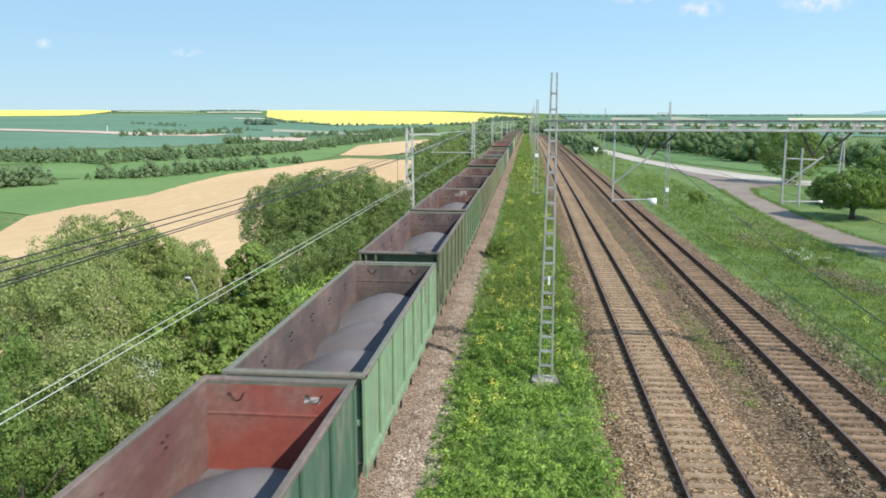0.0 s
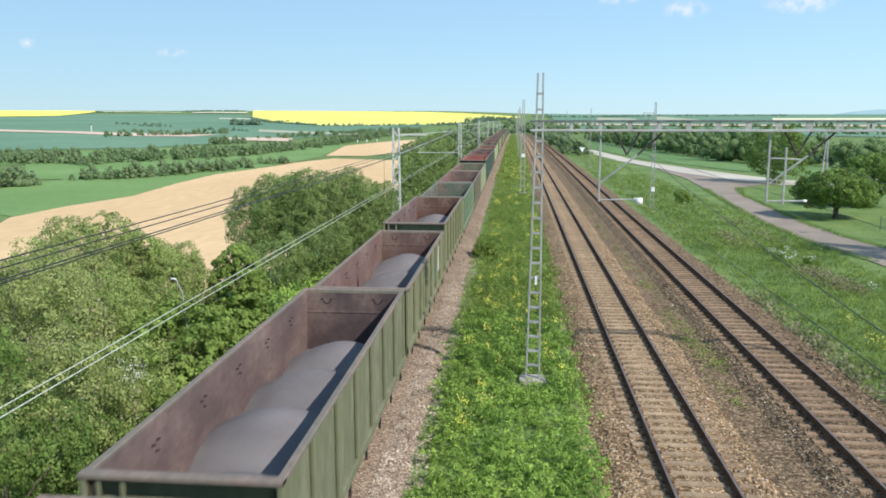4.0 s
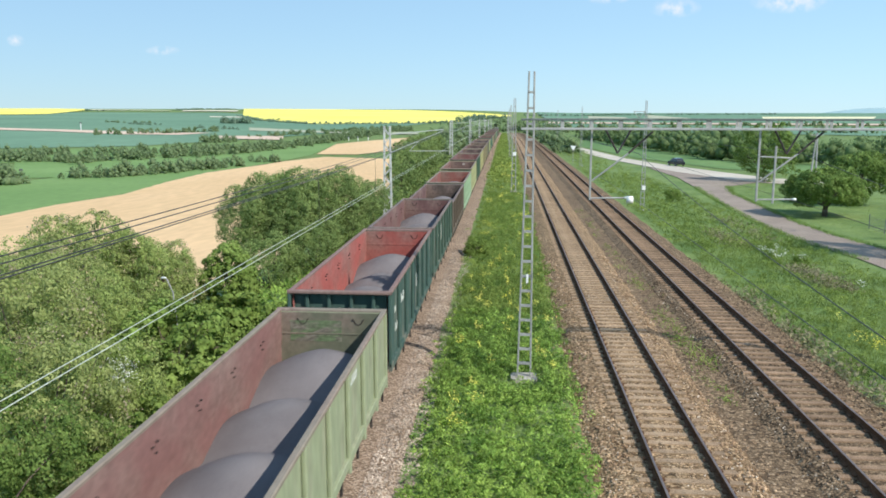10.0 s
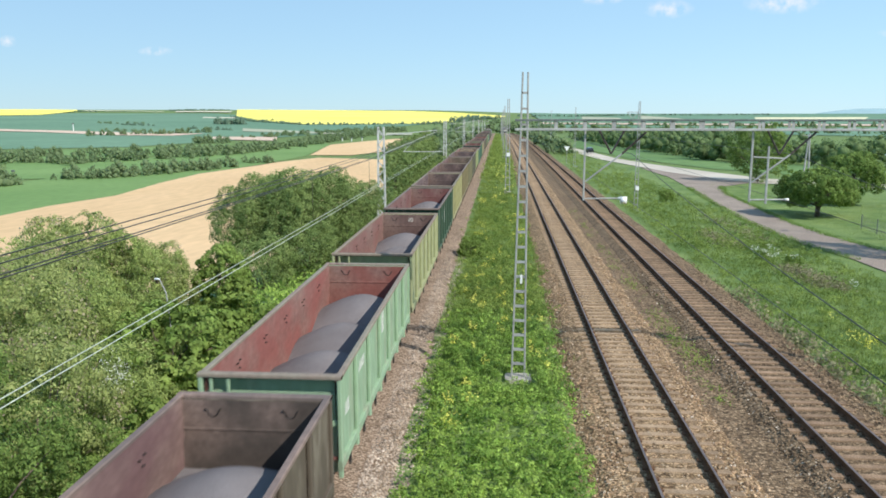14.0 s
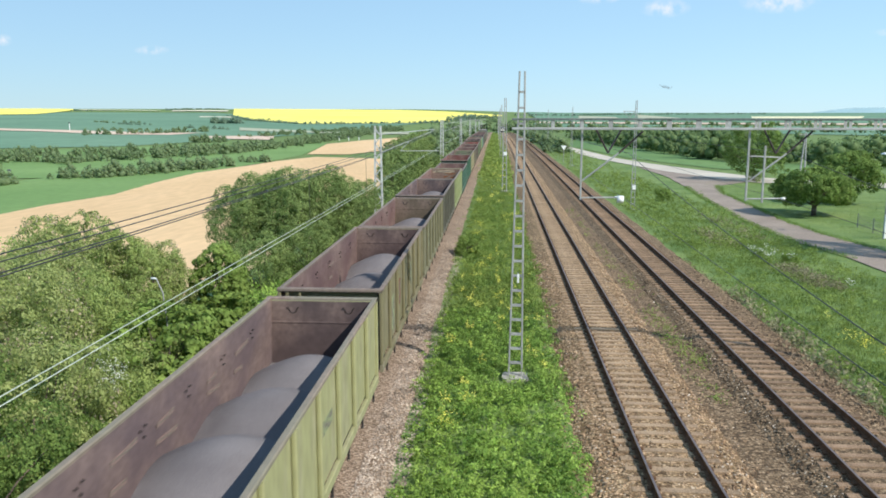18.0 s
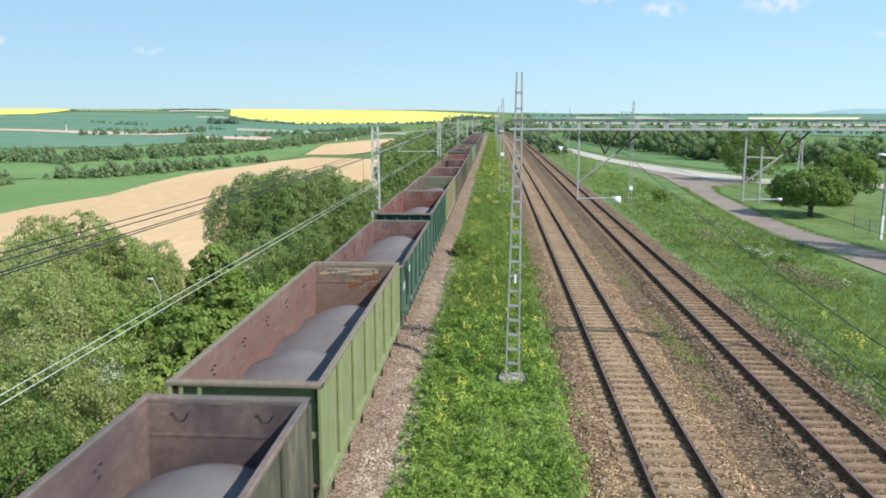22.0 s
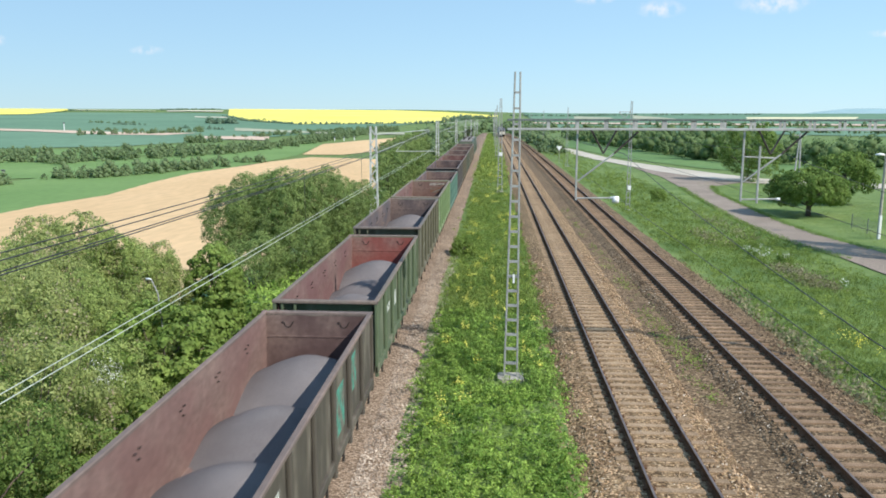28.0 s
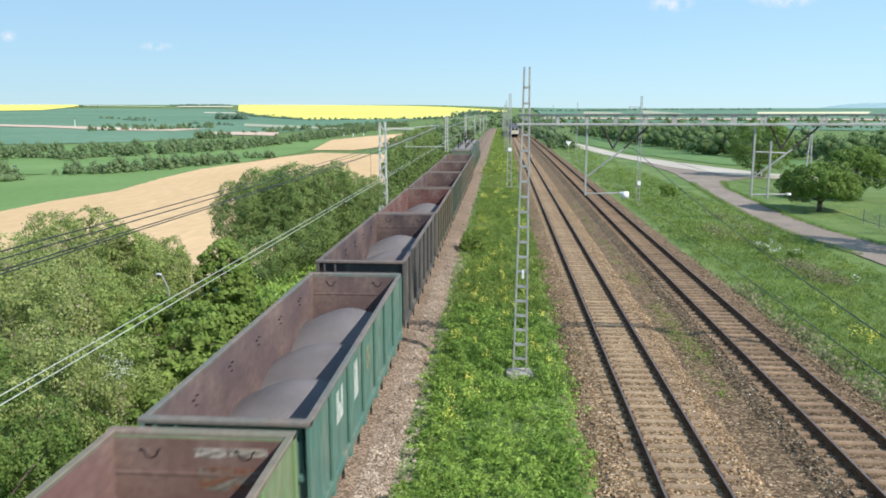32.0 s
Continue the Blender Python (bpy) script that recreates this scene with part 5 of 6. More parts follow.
def on_line(x, y, z, length):
    """The pose of a vehicle whose leading end is at y, following the fall of the line."""
    a, b = line_z(y), line_z(y + length)
    return pose(x, y, z + a, math.degrees(math.atan2(b - a, length)))


def at_rail(k, t):
    return on_line(TRACKS["ore"], PITCH * k - 0.42 - travel(t), ORE_RAIL, LENGTH)


# ---- low growth, flowers and loose stones ----
FEET = [(0.73, 26.05)]


def scatter(name, spots, per, spread, size, material, label, category, seed):
    return thing(name, label, category, kind="stuff", data=quads(name, leaf_quads(spots, per, spread, size, seed, np.tile((0.25, -0.2, 0.8), (len(spots), 1)), 1.3), material))


def spots_in(x0, x1, y0, y1, n, seed, z0=0.05, z1=0.3, edge=0.25, clump=0.0, power=1.0, on=None):
    """n random points over a stretch of ground, thicker near the camera."""
    rng = np.random.default_rng(seed)
    u = rng.uniform(0, 1, n) ** power
    y = y0 * (y1 / y0) ** u
    x = rng.uniform(x0, x1, n) + rng.normal(0, edge, n) + np.array([0.45 * noise.noise((0.35 * b, 5.0, 1.0)) for b in y])
    keep = np.ones(n, bool)
    if clump:
        keep = np.array([noise.noise((a * clump, b * clump, seed)) > -0.12 + rng.uniform(-0.25, 0.25) for a, b in zip(x, y)])
    z = np.array([(on if on is not None else ground_z(a, b)) for a, b in zip(x, y)]) + rng.uniform(z0, z1, n) * (1 + 0.9 * np.array([noise.noise((a * 1.1, b * 1.1, 3.0)) for a, b in zip(x, y)]))
    for fx, fy in FEET:
        keep &= ~((abs(x - fx) < 0.62) & (y > fy - 1.1) & (y < fy + 0.5))
    return np.stack([x, y, z], 1)[keep]


def weed_sprays(name, spots, radius, per, size, material, label, seed, slim=0.5, simple=False):
    """Low leafy plants, each a small dome of leaves."""
    up = np.tile((0.0, 0.0, 1.0), (len(spots), 1))
    return thing(name, label, "weeds", kind="stuff", data=quads(name, tufts(spots, up, radius, per, size * (1.25 if simple else 1), seed, 0.9, 0.5, 0.5, slim)[:, 1 if simple else 0:], material))


weed_sprays("weeds", spots_in(-2.1, 2.1, 9, 34, 4400, 50, -0.1, 0.46), 0.17, 24, 0.048, WEED, "lush green weeds and nettles in the strip between the lines", 60)
weed_sprays("weeds", spots_in(-2.1, 2.2, 34, 110, 4000, 51, -0.06, 0.36), 0.2, 18, 0.056, BANK_WEED, "green weeds in the strip between the lines", 61, simple=True)
scatter("weeds", spots_in(-2.1, 2.2, 110, 500, 6000, 52, 0.0, 0.3), 5, 0.3, 0.16, BANK_WEED, "green weeds in the strip between the lines", "weeds", 62)
weed_sprays("bank_weeds", spots_in(12.2, 22.3, 14, 60, 4200, 54, -0.08, 0.34, clump=0.9), 0.27, 26, 0.05, BANK_WEED, "rank green weeds on the bank beside the main line", 64, simple=True)
weed_sprays("bank_weeds", spots_in(12.2, 22.0, 55, 230, 2600, 55, -0.12, 0.3, clump=0.45), 0.36, 20, 0.08, BANK_WEED, "rank green weeds on the bank beside the main line", 65, simple=True)
scatter("dry_grass", np.concatenate([spots_in(x0, x1, y0, y1, m, 57 + m, 0.02, 0.14) for x0, x1, y0, y1, m in ((15.7, 17.2, 56, 63, 160), (17.0, 18.8, 43, 49, 300), (11.6, 12.2, 22, 40, 260), (19.0, 21.0, 60, 75, 120))]), 8, 0.2, 0.09, DRY, "patch of dry trampled grass on the bank", "grass", 67)
scatter("dry_grass", spots_in(-8.0, -6.9, 12, 90, 2600, 58, 0.02, 0.35, edge=0.35), 7, 0.12, 0.1, DRY, "dry grass edge beside the ore line", "grass", 68)
scatter("slope_weeds", spots_in(-13, -7.6, 10, 120, 2500, 59, 0.05, 0.5), 8, 0.2, 0.12, WEED, "green weeds on the slope below the ore line", "weeds", 69)
scatter("track_weeds", spots_in(6.75, 7.25, 24, 75, 380, 70, -0.02, 0.08, edge=0.12, clump=0.35, on=-0.44), 9, 0.08, 0.04, BANK_WEED, "sparse green weeds between the two tracks", "weeds", 71)
scatter("track_weeds", spots_in(6.9, 7.6, 27, 44, 200, 72, -0.02, 0.1, edge=0.2, clump=0.5, on=-0.44), 12, 0.14, 0.045, BANK_WEED, "thick green weeds in the gap between the tracks", "weeds", 73)


def flowers(name, centres, n, size, material, label, seed):
    rng = np.random.default_rng(seed)
    out = []
    for x, y, k in centres:
        m = int(n * k)
        h = ground_z(x, y)
        out.append(np.stack([x + rng.normal(0, 0.13 * k, m), y + rng.normal(0, 0.17 * k, m), h + rng.uniform(0.42, 0.72, m)], 1))
    return scatter(name, np.concatenate(out), 4, 0.02, size, material, label, "flowers", seed + 1)


rngf = np.random.default_rng(77)
flowers("yellow_flowers", [(-1.3, 21.0, 1.5), (-1.0, 24.1, 0.9), (-0.8, 22.7, 0.8), (-1.4, 22.7, 0.8), (-1.0, 30.9, 0.9), (-0.4, 26.6, 0.6), (1.8, 32.2, 1.0), (1.5, 27.4, 0.8), (1.7, 26.1, 0.5), (-0.8, 34.5, 0.8), (-1.1, 35.8, 0.8), (0.3, 37.1, 0.8), (-0.7, 44.0, 1.5), (-1.0, 41.6, 1.2), (-0.3, 46.2, 1.2)]
        + [(rngf.uniform(-1.9, 0.7), 28 + 27 * rngf.uniform(0, 1), rngf.uniform(0.25, 0.6)) for i in range(26)]
        + [(rngf.uniform(0.9, 2.0), 24 + 40 * rngf.uniform(0, 1), rngf.uniform(0.2, 0.5)) for i in range(22)]
        + [(rngf.uniform(-1.8, 1.8), 55 + 90 * rngf.uniform(0, 1), rngf.uniform(0.8, 1.8)) for i in range(45)], 26, 0.022, RAPE, "yellow flowering rape plants among the weeds", 80)
flowers("yellow_flowers", [(14.4, 34.3, 0.6), (13.8, 30.8, 1.5), (14.4, 30.5, 0.9), (13.8, 29.5, 0.7), (14.3, 28.9, 0.6)], 24, 0.026, RAPE, "yellow flowering plants on the bank", 82)
flowers("white_flowers", [(17.2, 53.4, 1.3), (17.3, 52.0, 1.1), (17.2, 50.6, 1.0), (18.8, 51.0, 1.4), (18.3, 52.5, 0.8), (19.2, 43.2, 0.8), (18.6, 55.0, 0.7)], 24, 0.03, BLOSSOM, "white umbel flowers on the bank", 84)
for x, y, k in ((17.3, 52.2, 0.24), (18.8, 51.0, 0.26), (17.0, 50.2, 0.18)):
    plant("bush", SHRUB, x, y, ground_z(x, y) - 0.1, k, 100 * x, "low leafy clump of flowering weeds on the bank", "bushes by the line")
scatter("hawthorn_blossom", np.stack([rngf.normal(-8.95, 0.14, 70), rngf.normal(17.3, 0.25, 70), rngf.normal(2.45, 0.22, 70)], 1), 5, 0.05, 0.018, BLOSSOM, "white hawthorn blossom in the hedge", "blossom", 86)
plant("bush", SHRUB, -1.75, 50.0, -0.5, 0.42, 30, "small dark bush at the ballast edge", "bushes by the line")
plant("bush", SHRUB, 18.3, 88.0, -0.9, 0.45, 70, "small dark bush on the bank", "bushes by the line")


def loose_stones(name, x0, x1, y0, y1, n, label, seed, size=0.04, material=STONE):
    rng = np.random.default_rng(seed)
    y = y0 * (y1 / y0) ** rng.uniform(0, 1, n)
    x = rng.uniform(x0, x1, n)
    c = np.stack([x, y, np.array([bed_z(v) + 0.008 for v in x])], 1)
    unit = np.array([(1, 0, 0), (-1, 0, 0), (0, 1, 0), (0, -1, 0), (0, 0, 1), (0, 0, -1)], float)
    v = c[:, None, :] + (unit[None] + rng.normal(0, 0.28, (n, 6, 3))) * (size * rng.uniform(0.6, 1.5, (n, 1, 1)) * np.array([1, 1, 0.75]))
    f = np.array([(0, 2, 4), (2, 1, 4), (1, 3, 4), (3, 0, 4), (2, 0, 5), (1, 2, 5), (3, 1, 5), (0, 3, 5)])
    faces = (np.arange(n)[:, None, None] * 6 + f[None]).reshape(-1, 3)
    me = bpy.data.meshes.new(name)
    me.from_pydata(v.reshape(-1, 3).tolist(), [], faces.tolist())
    me.materials.append(material)
    return thing(name, label, "stones", kind="stuff", data=me)


loose_stones("ballast_stones", 1.9, 7.0, 10, 50, 15000, "loose brown ballast stones", 90, 0.038)
loose_stones("ballast_stones", 7.0, 12.0, 10, 50, 14000, "loose dark brown ballast stones", 92, 0.04, STONE_BROWN)
loose_stones("pale_stones", 2.3, 8.8, 11, 50, 2600, "scattered pale ballast stones", 93, 0.026, STONE_PALE)
loose_stones("ballast_stones", -3.3, -2.1, 12, 50, 8000, "loose grey ballast stones", 91, 0.03, STONE_GREY)


# ---- clouds and far hills ----
CLOUD = bpy.data.materials.new("cloud")
CLOUD.use_nodes = True
n_, l_ = CLOUD.node_tree.nodes, CLOUD.node_tree.links
co_, map_, far_ = n_.new("ShaderNodeTexCoord"), n_.new("ShaderNodeMapping"), n_.new("ShaderNodeVectorMath")
map_.inputs["Location"].default_value, map_.inputs["Scale"].default_value = (-1, 0, -1), (2, 0, 2)
far_.operation = "LENGTH"
edge_, puff_, thick_, mul_ = n_.new("ShaderNodeMapRange"), n_.new("ShaderNodeTexNoise"), n_.new("ShaderNodeMapRange"), n_.new("ShaderNodeMath")
edge_.inputs["From Min"].default_value, edge_.inputs["From Max"].default_value = 0.95, 0.1
puff_.inputs["Scale"].default_value, puff_.inputs["Detail"].default_value = 0.017, 5
thick_.inputs["From Min"].default_value, thick_.inputs["From Max"].default_value, thick_.inputs["To Max"].default_value = 0.36, 0.66, 0.95
mul_.operation, mul_.use_clamp = "MULTIPLY", True
mix_, clear_, glow_ = n_.new("ShaderNodeMixShader"), n_.new("ShaderNodeBsdfTransparent"), n_.new("ShaderNodeEmission")
glow_.inputs["Color"].default_value, glow_.inputs["Strength"].default_value = (0.93, 0.95, 1.0, 1), 0.97
l_.new(co_.outputs["Generated"], map_.inputs["Vector"]), l_.new(map_.outputs["Vector"], far_.inputs[0])
l_.new(far_.outputs["Value"], edge_.inputs["Value"]), l_.new(co_.outputs["Object"], puff_.inputs["Vector"])
l_.new(puff_.outputs["Fac"], thick_.inputs["Value"])
l_.new(edge_.outputs["Result"], mul_.inputs[0]), l_.new(thick_.outputs["Result"], mul_.inputs[1])
l_.new(mul_.outputs[0], mix_.inputs["Fac"]), l_.new(clear_.outputs["BSDF"], mix_.inputs[1]), l_.new(glow_.outputs["Emission"], mix_.inputs[2])
l_.new(mix_.outputs["Shader"], n_["Material Output"].inputs["Surface"])


def cloud(x, y, z, wide, tall):
    """A thin far cloud bank, four kilometres off, glowing in place of sunlight."""
    s = Shape()
    s.add([(x - wide, y, z - tall), (x + wide, y, z - tall), (x + wide, y, z + tall), (x - wide, y, z + tall)], [(0, 1, 2, 3)])
    ob = thing("cloud", "small white fair weather cloud", "cloud", group="clouds", kind="structure", data=s.mesh("cloud", CLOUD))
    ob.visible_shadow = False


cloud(-2640, 4200, 398, 60, 36)
cloud(-1885, 4330, 352, 110, 30)
cloud(880, 4400, 560, 150, 56)
cloud(1470, 4400, 585, 230, 66)
cloud(530, 4400, 612, 130, 34)
cloud(2080, 4400, 428, 150, 26)

# a paler copy of the rape colour, washed out for haze over the plain
HAZED_RAPE = grained("hazed_rape_field", (0.7, 0.66, 0.4, 1), (0.76, 0.72, 0.47, 1), 0.004, 0.95, 0.0, 0.05, speck=0.05)


def far_hills():
    s = Shape()
    n = 60
    for i in range(n + 1):
        u = i / n
        x, y = 900 + 2600 * u, 4600 - 1100 * u
        h = 50 * smooth(0.19, 0.36, u) * (1 - 0.35 * smooth(0.75, 1.0, u)) + 5 * noise.noise((u * 9, 0, 0)) * smooth(0.1, 0.4, u) - 12
        s.v += [(x - 60, y - 160, -14), (x, y, h), (x + 60, y + 160, -14)]
    s.f = [(3 * i + k, 3 * i + 3 + k, 3 * i + 4 + k, 3 * i + 1 + k) for i in range(n) for k in (0, 1)]
    thing("backdrop_hills", "hills on the horizon, coloured pale blue for haze", "hills", kind="structure", data=s.mesh("backdrop_hills", BLUE_HILL, True))


far_hills()
strip("field_rape_plain", [(580, 1866), (812, 1846)], [(690, 2230), (980, 2210)], HAZED_RAPE, "yellow rape on the eastern plain, paled for haze", lift=0.0009)
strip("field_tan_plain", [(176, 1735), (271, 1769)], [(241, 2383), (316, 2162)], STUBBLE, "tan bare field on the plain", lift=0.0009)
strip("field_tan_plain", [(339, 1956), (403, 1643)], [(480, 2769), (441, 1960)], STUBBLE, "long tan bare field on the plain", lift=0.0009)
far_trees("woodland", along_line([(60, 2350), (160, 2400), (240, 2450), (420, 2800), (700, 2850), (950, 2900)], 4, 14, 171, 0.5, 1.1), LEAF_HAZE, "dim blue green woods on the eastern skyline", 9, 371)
# pale and bluish strips laid here give the far plain its haze
strip("field_haze_strip", [(60, 1320), (420, 1180), (1000, 1000)], [(80, 1460), (480, 1330), (1100, 1120)], CLAY, "pale strip standing in for haze on the eastern plain", lift=0.0008)
strip("field_corn_plain", [(80, 1470), (490, 1340), (1120, 1130)], [(150, 4300), (1200, 4200), (2600, 3400)], HAZED_WHEAT, "corn fields on the eastern plain, tinted blue green for haze", lift=0.0008)
strip("field_plain", [(40, 900), (250, 520), (500, 420)], [(60, 1300), (350, 1050), (900, 900)], HAZED_WHEAT, "field on the eastern plain, tinted blue green for haze", lift=0.0006)
strip("field_meadow", [(24, 270), (30, 186), (39, 148), (52, 127)], [(38, 380), (44, 226), (48, 170), (70, 152)], MEADOW, "green meadow between the main road and the wood", lift=0.0004, raise_=0.03)


# ---- lamps, poles, fence, car ----
def lamp_post(x, y, z0, h, label, lean, arm, group):
    t = thing("lamp_post", label, "lamp post", pose(x, y, z0), group=group)
    s = Shape()
    s.rod([(0, 0, 0), (0, 0, h * 0.7), (lean * 0.35, 0, h * 0.92), (lean, 0, h)], 0.024, 8, 0.018)
    part("pole", s, GALVANISED, t)
    s = Shape()
    s.rod([(lean, 0, h), (lean + arm * 0.3, 0, h + 0.02), (lean + arm, 0, h + 0.01)], 0.02, 8, 0.035)
    part("lamp_head", s, WHITE_PAINT, t, "pale lamp head", round_=True)


def street_lamp(x, y):
    t = thing("street_lamp", "brown weathered street lamp post with a white lamp head", "lamp post", pose(x, y, ground_z(x, y)))
    s = Shape(); s.rod([(0, 0, 0), (0, 0, 3.2), (0.02, 0, 6.2)], 0.13, 8, 0.09)
    part("pole", s, CONCRETE, t, "weathered concrete pole")
    s = Shape(); s.bar((-0.02, -0.14, 0.05), (-0.02, -0.14, 1.9), 0.2, 0.12, 0.02)
    part("cable_box", s, WHITE_PAINT, t, "pale cable cover")
    s = Shape(); s.rod([(0, 0, 6.1), (-0.1, 0, 6.5), (-0.25, 0, 6.62)], 0.035, 6)
    part("arm", s, GALVANISED, t)
    s = Shape()
    for i in range(5):
        a, b = 0.12 + 0.14 * math.sin(0.8 * i), 0.05 + 0.06 * math.sin(0.8 * i)
        s.v += [(-0.1 - 0.17 * i, -a, 6.56), (-0.1 - 0.17 * i, a, 6.56), (-0.1 - 0.17 * i, a * 0.6, 6.56 + b * 1.6), (-0.1 - 0.17 * i, -a * 0.6, 6.56 + b * 1.6)]
    s.f = [(4 * i + j, 4 * i + (j + 1) % 4, 4 * i + 4 + (j + 1) % 4, 4 * i + 4 + j) for i in range(4) for j in range(4)] + [(3, 2, 1, 0), (16, 17, 18, 19)]
    part("lamp_head", s, WHITE_PAINT, t, "white lamp head", round_=True)


lamp_post(-10.2, 23.4, -2.0, 5.45, "thin curved pale lamp post among the trees", -0.28, -0.16, "")
street_lamp(30.35, 63.3)


def mesh_fence(spots):
    """Thin steel posts with wire mesh strung between them."""
    x0, y0 = spots[0]
    z0 = ground_z(x0, y0)
    t = thing("wire_fence", "short dark green wire mesh fence on the lawn", "fence", pose(x0, y0, z0))
    feet = [Vector((x - x0, y - y0, ground_z(x, y) - z0)) for x, y in spots]
    for p in feet:
        s = Shape(); s.rod([p, p + Vector((0, 0, 1.25))], 0.04, 6)
        part("post", s, DARK_STEEL, t)
    for p, q in zip(feet, feet[1:]):
        s = Shape()
        for i in range(7):
            h = Vector((0, 0, 0.08 + 0.17 * i))
            s.rod([p + h, q + h], 0.006, 3)
        n = int((q - p).length / 0.2)
        for i in range(1, n):
            c = p.lerp(q, i / n)
            s.rod([c + Vector((0, 0, 0.08)), c + Vector((0, 0, 1.1))], 0.006, 3)
        part("wire_mesh", s, DARK_STEEL, t)


mesh_fence(((31.1, 69.7), (30.9, 66.4), (30.75, 64.0)))


def field_post(x, y, h, r, label):
    t = thing("field_post", label, "post", pose(x, y, ground_z(x, y)), "posts in the fields")
    s = Shape(); s.rod([(0, 0, 0), (0, 0, h)], r, 6, r * 0.8)
    part("post", s, WHITE_PAINT, t)
    s = Shape(); s.bar((-r * 2.2, 0, h), (r * 2.2, 0, h), r * 2.5, r * 2.5, r * 0.5)
    part("cap", s, DARK_STEEL, t)


field_post(-495, 899, 9, 0.5, "tall white post beside the clay strip")
field_post(-167, 262, 4.8, 0.25, "white post at the hedge corner")
for x, y in ((-137, 690), (-129, 691.5), (-122, 704)):
    field_post(x, y, 3.2, 0.35, "short pale post at the head of the field")


def a_pole(x, y):
    t = thing("power_pole", "weathered A-shaped timber power pole by the road", "pole", pose(x, y, -1.3))
    for d in (-0.55, 0.25):
        s = Shape()
        s.rod([(d, 0, 0), (0.05 if d > 0 else -0.05, 0, 7.2)], 0.14, 8, 0.09)
        part("timber_leg", s, GALVANISED, t)
    s = Shape()
    s.rod([(-0.9, 0, 6.9), (0.9, 0, 6.9)], 0.05, 6)
    part("cross_arm", s, GALVANISED, t)


a_pole(44.0, 117.0)


def fence():
    t = thing("mesh_fence", "low dark wire fence on the lawn", "fence", pose(0, 0, 0))
    pts = [(33.5 + 1.5 * i, 68 - 2.2 * i) for i in range(6)]
    for x, y in pts:
        s = Shape()
        z = ground_z(x, y)
        s.rod([(x, y, z), (x, y, z + 1.5)], 0.035, 6)
        part("post", s, DARK_STEEL, t)
    for k in range(5):
        s = Shape()
        s.rod([(x, y, ground_z(x, y) + 0.2 + 0.3 * k) for x, y in pts], 0.008, 4)
        part("strand", s, DARK_STEEL, t)


fence()


def plate(x, y, z, w, h, label):
    t = thing("sign_plate", label, "sign", pose(x, y, z))
    s = Shape(); s.bar((0, 0, -h / 2), (0, 0, h / 2), w, 0.02, 0.004)
    part("panel", s, WHITE_PAINT, t)
    s = Shape(); s.rod([(0, 0.05, -h / 2 - 0.05), (0, 0.05, h / 2 + 0.05)], 0.012)
    part("clamp", s, DARK_STEEL, t)


plate(0.78, 25.93, 3.1, 0.07, 0.3, "small white plate fixed to the lattice mast")
plate(13.15, 76.35, 1.6, 0.32, 0.4, "white plate fixed to the lattice mast")
plate(1.04, 91.85, 4.0, 0.4, 0.4, "white plate fixed to the lattice mast")


def warning_sign(x, y):
    t = thing("warning_sign", "white triangular trackside sign on a post", "sign", pose(x, y, ground_z(x, y)))
    s = Shape(); s.rod([(0, 0, 0), (0, 0, 2.4)], 0.04)
    part("post", s, GALVANISED, t)
    s = Shape(); s.add([(-0.55, -0.05, 3.2), (0.55, -0.05, 3.2), (0, -0.05, 2.3), (-0.55, -0.02, 3.2), (0.55, -0.02, 3.2), (0, -0.02, 2.3)], [(0, 2, 1), (3, 4, 5), (0, 1, 4, 3), (1, 2, 5, 4), (2, 0, 3, 5)])
    part("panel", s, WHITE_PAINT, t)


warning_sign(12.6, 150)

CAR_PAINT = grained("black_car_paint", (0.012, 0.012, 0.014, 1), (0.02, 0.02, 0.022, 1), 2, 0.25, 0, 20, speck=0.05, spec=0.5)
GLASS = grained("dark_glass", (0.03, 0.035, 0.04, 1), (0.05, 0.055, 0.06, 1), 2, 0.08, 0, 20, speck=0.02, spec=0.6)
RUBBER = grained("rubber", (0.015, 0.015, 0.015, 1), (0.03, 0.03, 0.03, 1), 4, 0.9, 0, 20)


def hull(sections):
    """A skin over cross sections, each (y, half width low, half width high, z low, z mid, z high)."""
    s = Shape()
    for y, a, b, z0, z1, z2 in sections:
        s.v += [(-a, y, z0), (-a, y, z1), (-b, y, z2), (b, y, z2), (a, y, z1), (a, y, z0)]
    n = 6
    for i in range(len(sections) - 1):
        s.f += [(i * n + j, i * n + (j + 1) % n, (i + 1) * n + (j + 1) % n, (i + 1) * n + j) for j in range(n)]
    s.f += [tuple(range(n))[::-1], tuple(range((len(sections) - 1) * n, len(sections) * n))]
    return s


car = thing("car", "small dark car on the main road", "car")
part("body", hull([(-2.1, 0.75, 0.7, 0.35, 0.6, 0.75), (-1.6, 0.84, 0.8, 0.25, 0.7, 0.92), (0.9, 0.85, 0.8, 0.25, 0.7, 0.95), (1.9, 0.82, 0.75, 0.3, 0.65, 0.82), (2.1, 0.7, 0.65, 0.4, 0.6, 0.7)]), CAR_PAINT, car)
part("cabin", hull([(-1.7, 0.72, 0.68, 0.9, 0.95, 1.0), (-1.2, 0.74, 0.6, 0.9, 1.0, 1.42), (0.3, 0.74, 0.6, 0.9, 1.0, 1.46), (1.1, 0.72, 0.66, 0.9, 0.95, 1.0)]), GLASS, car)
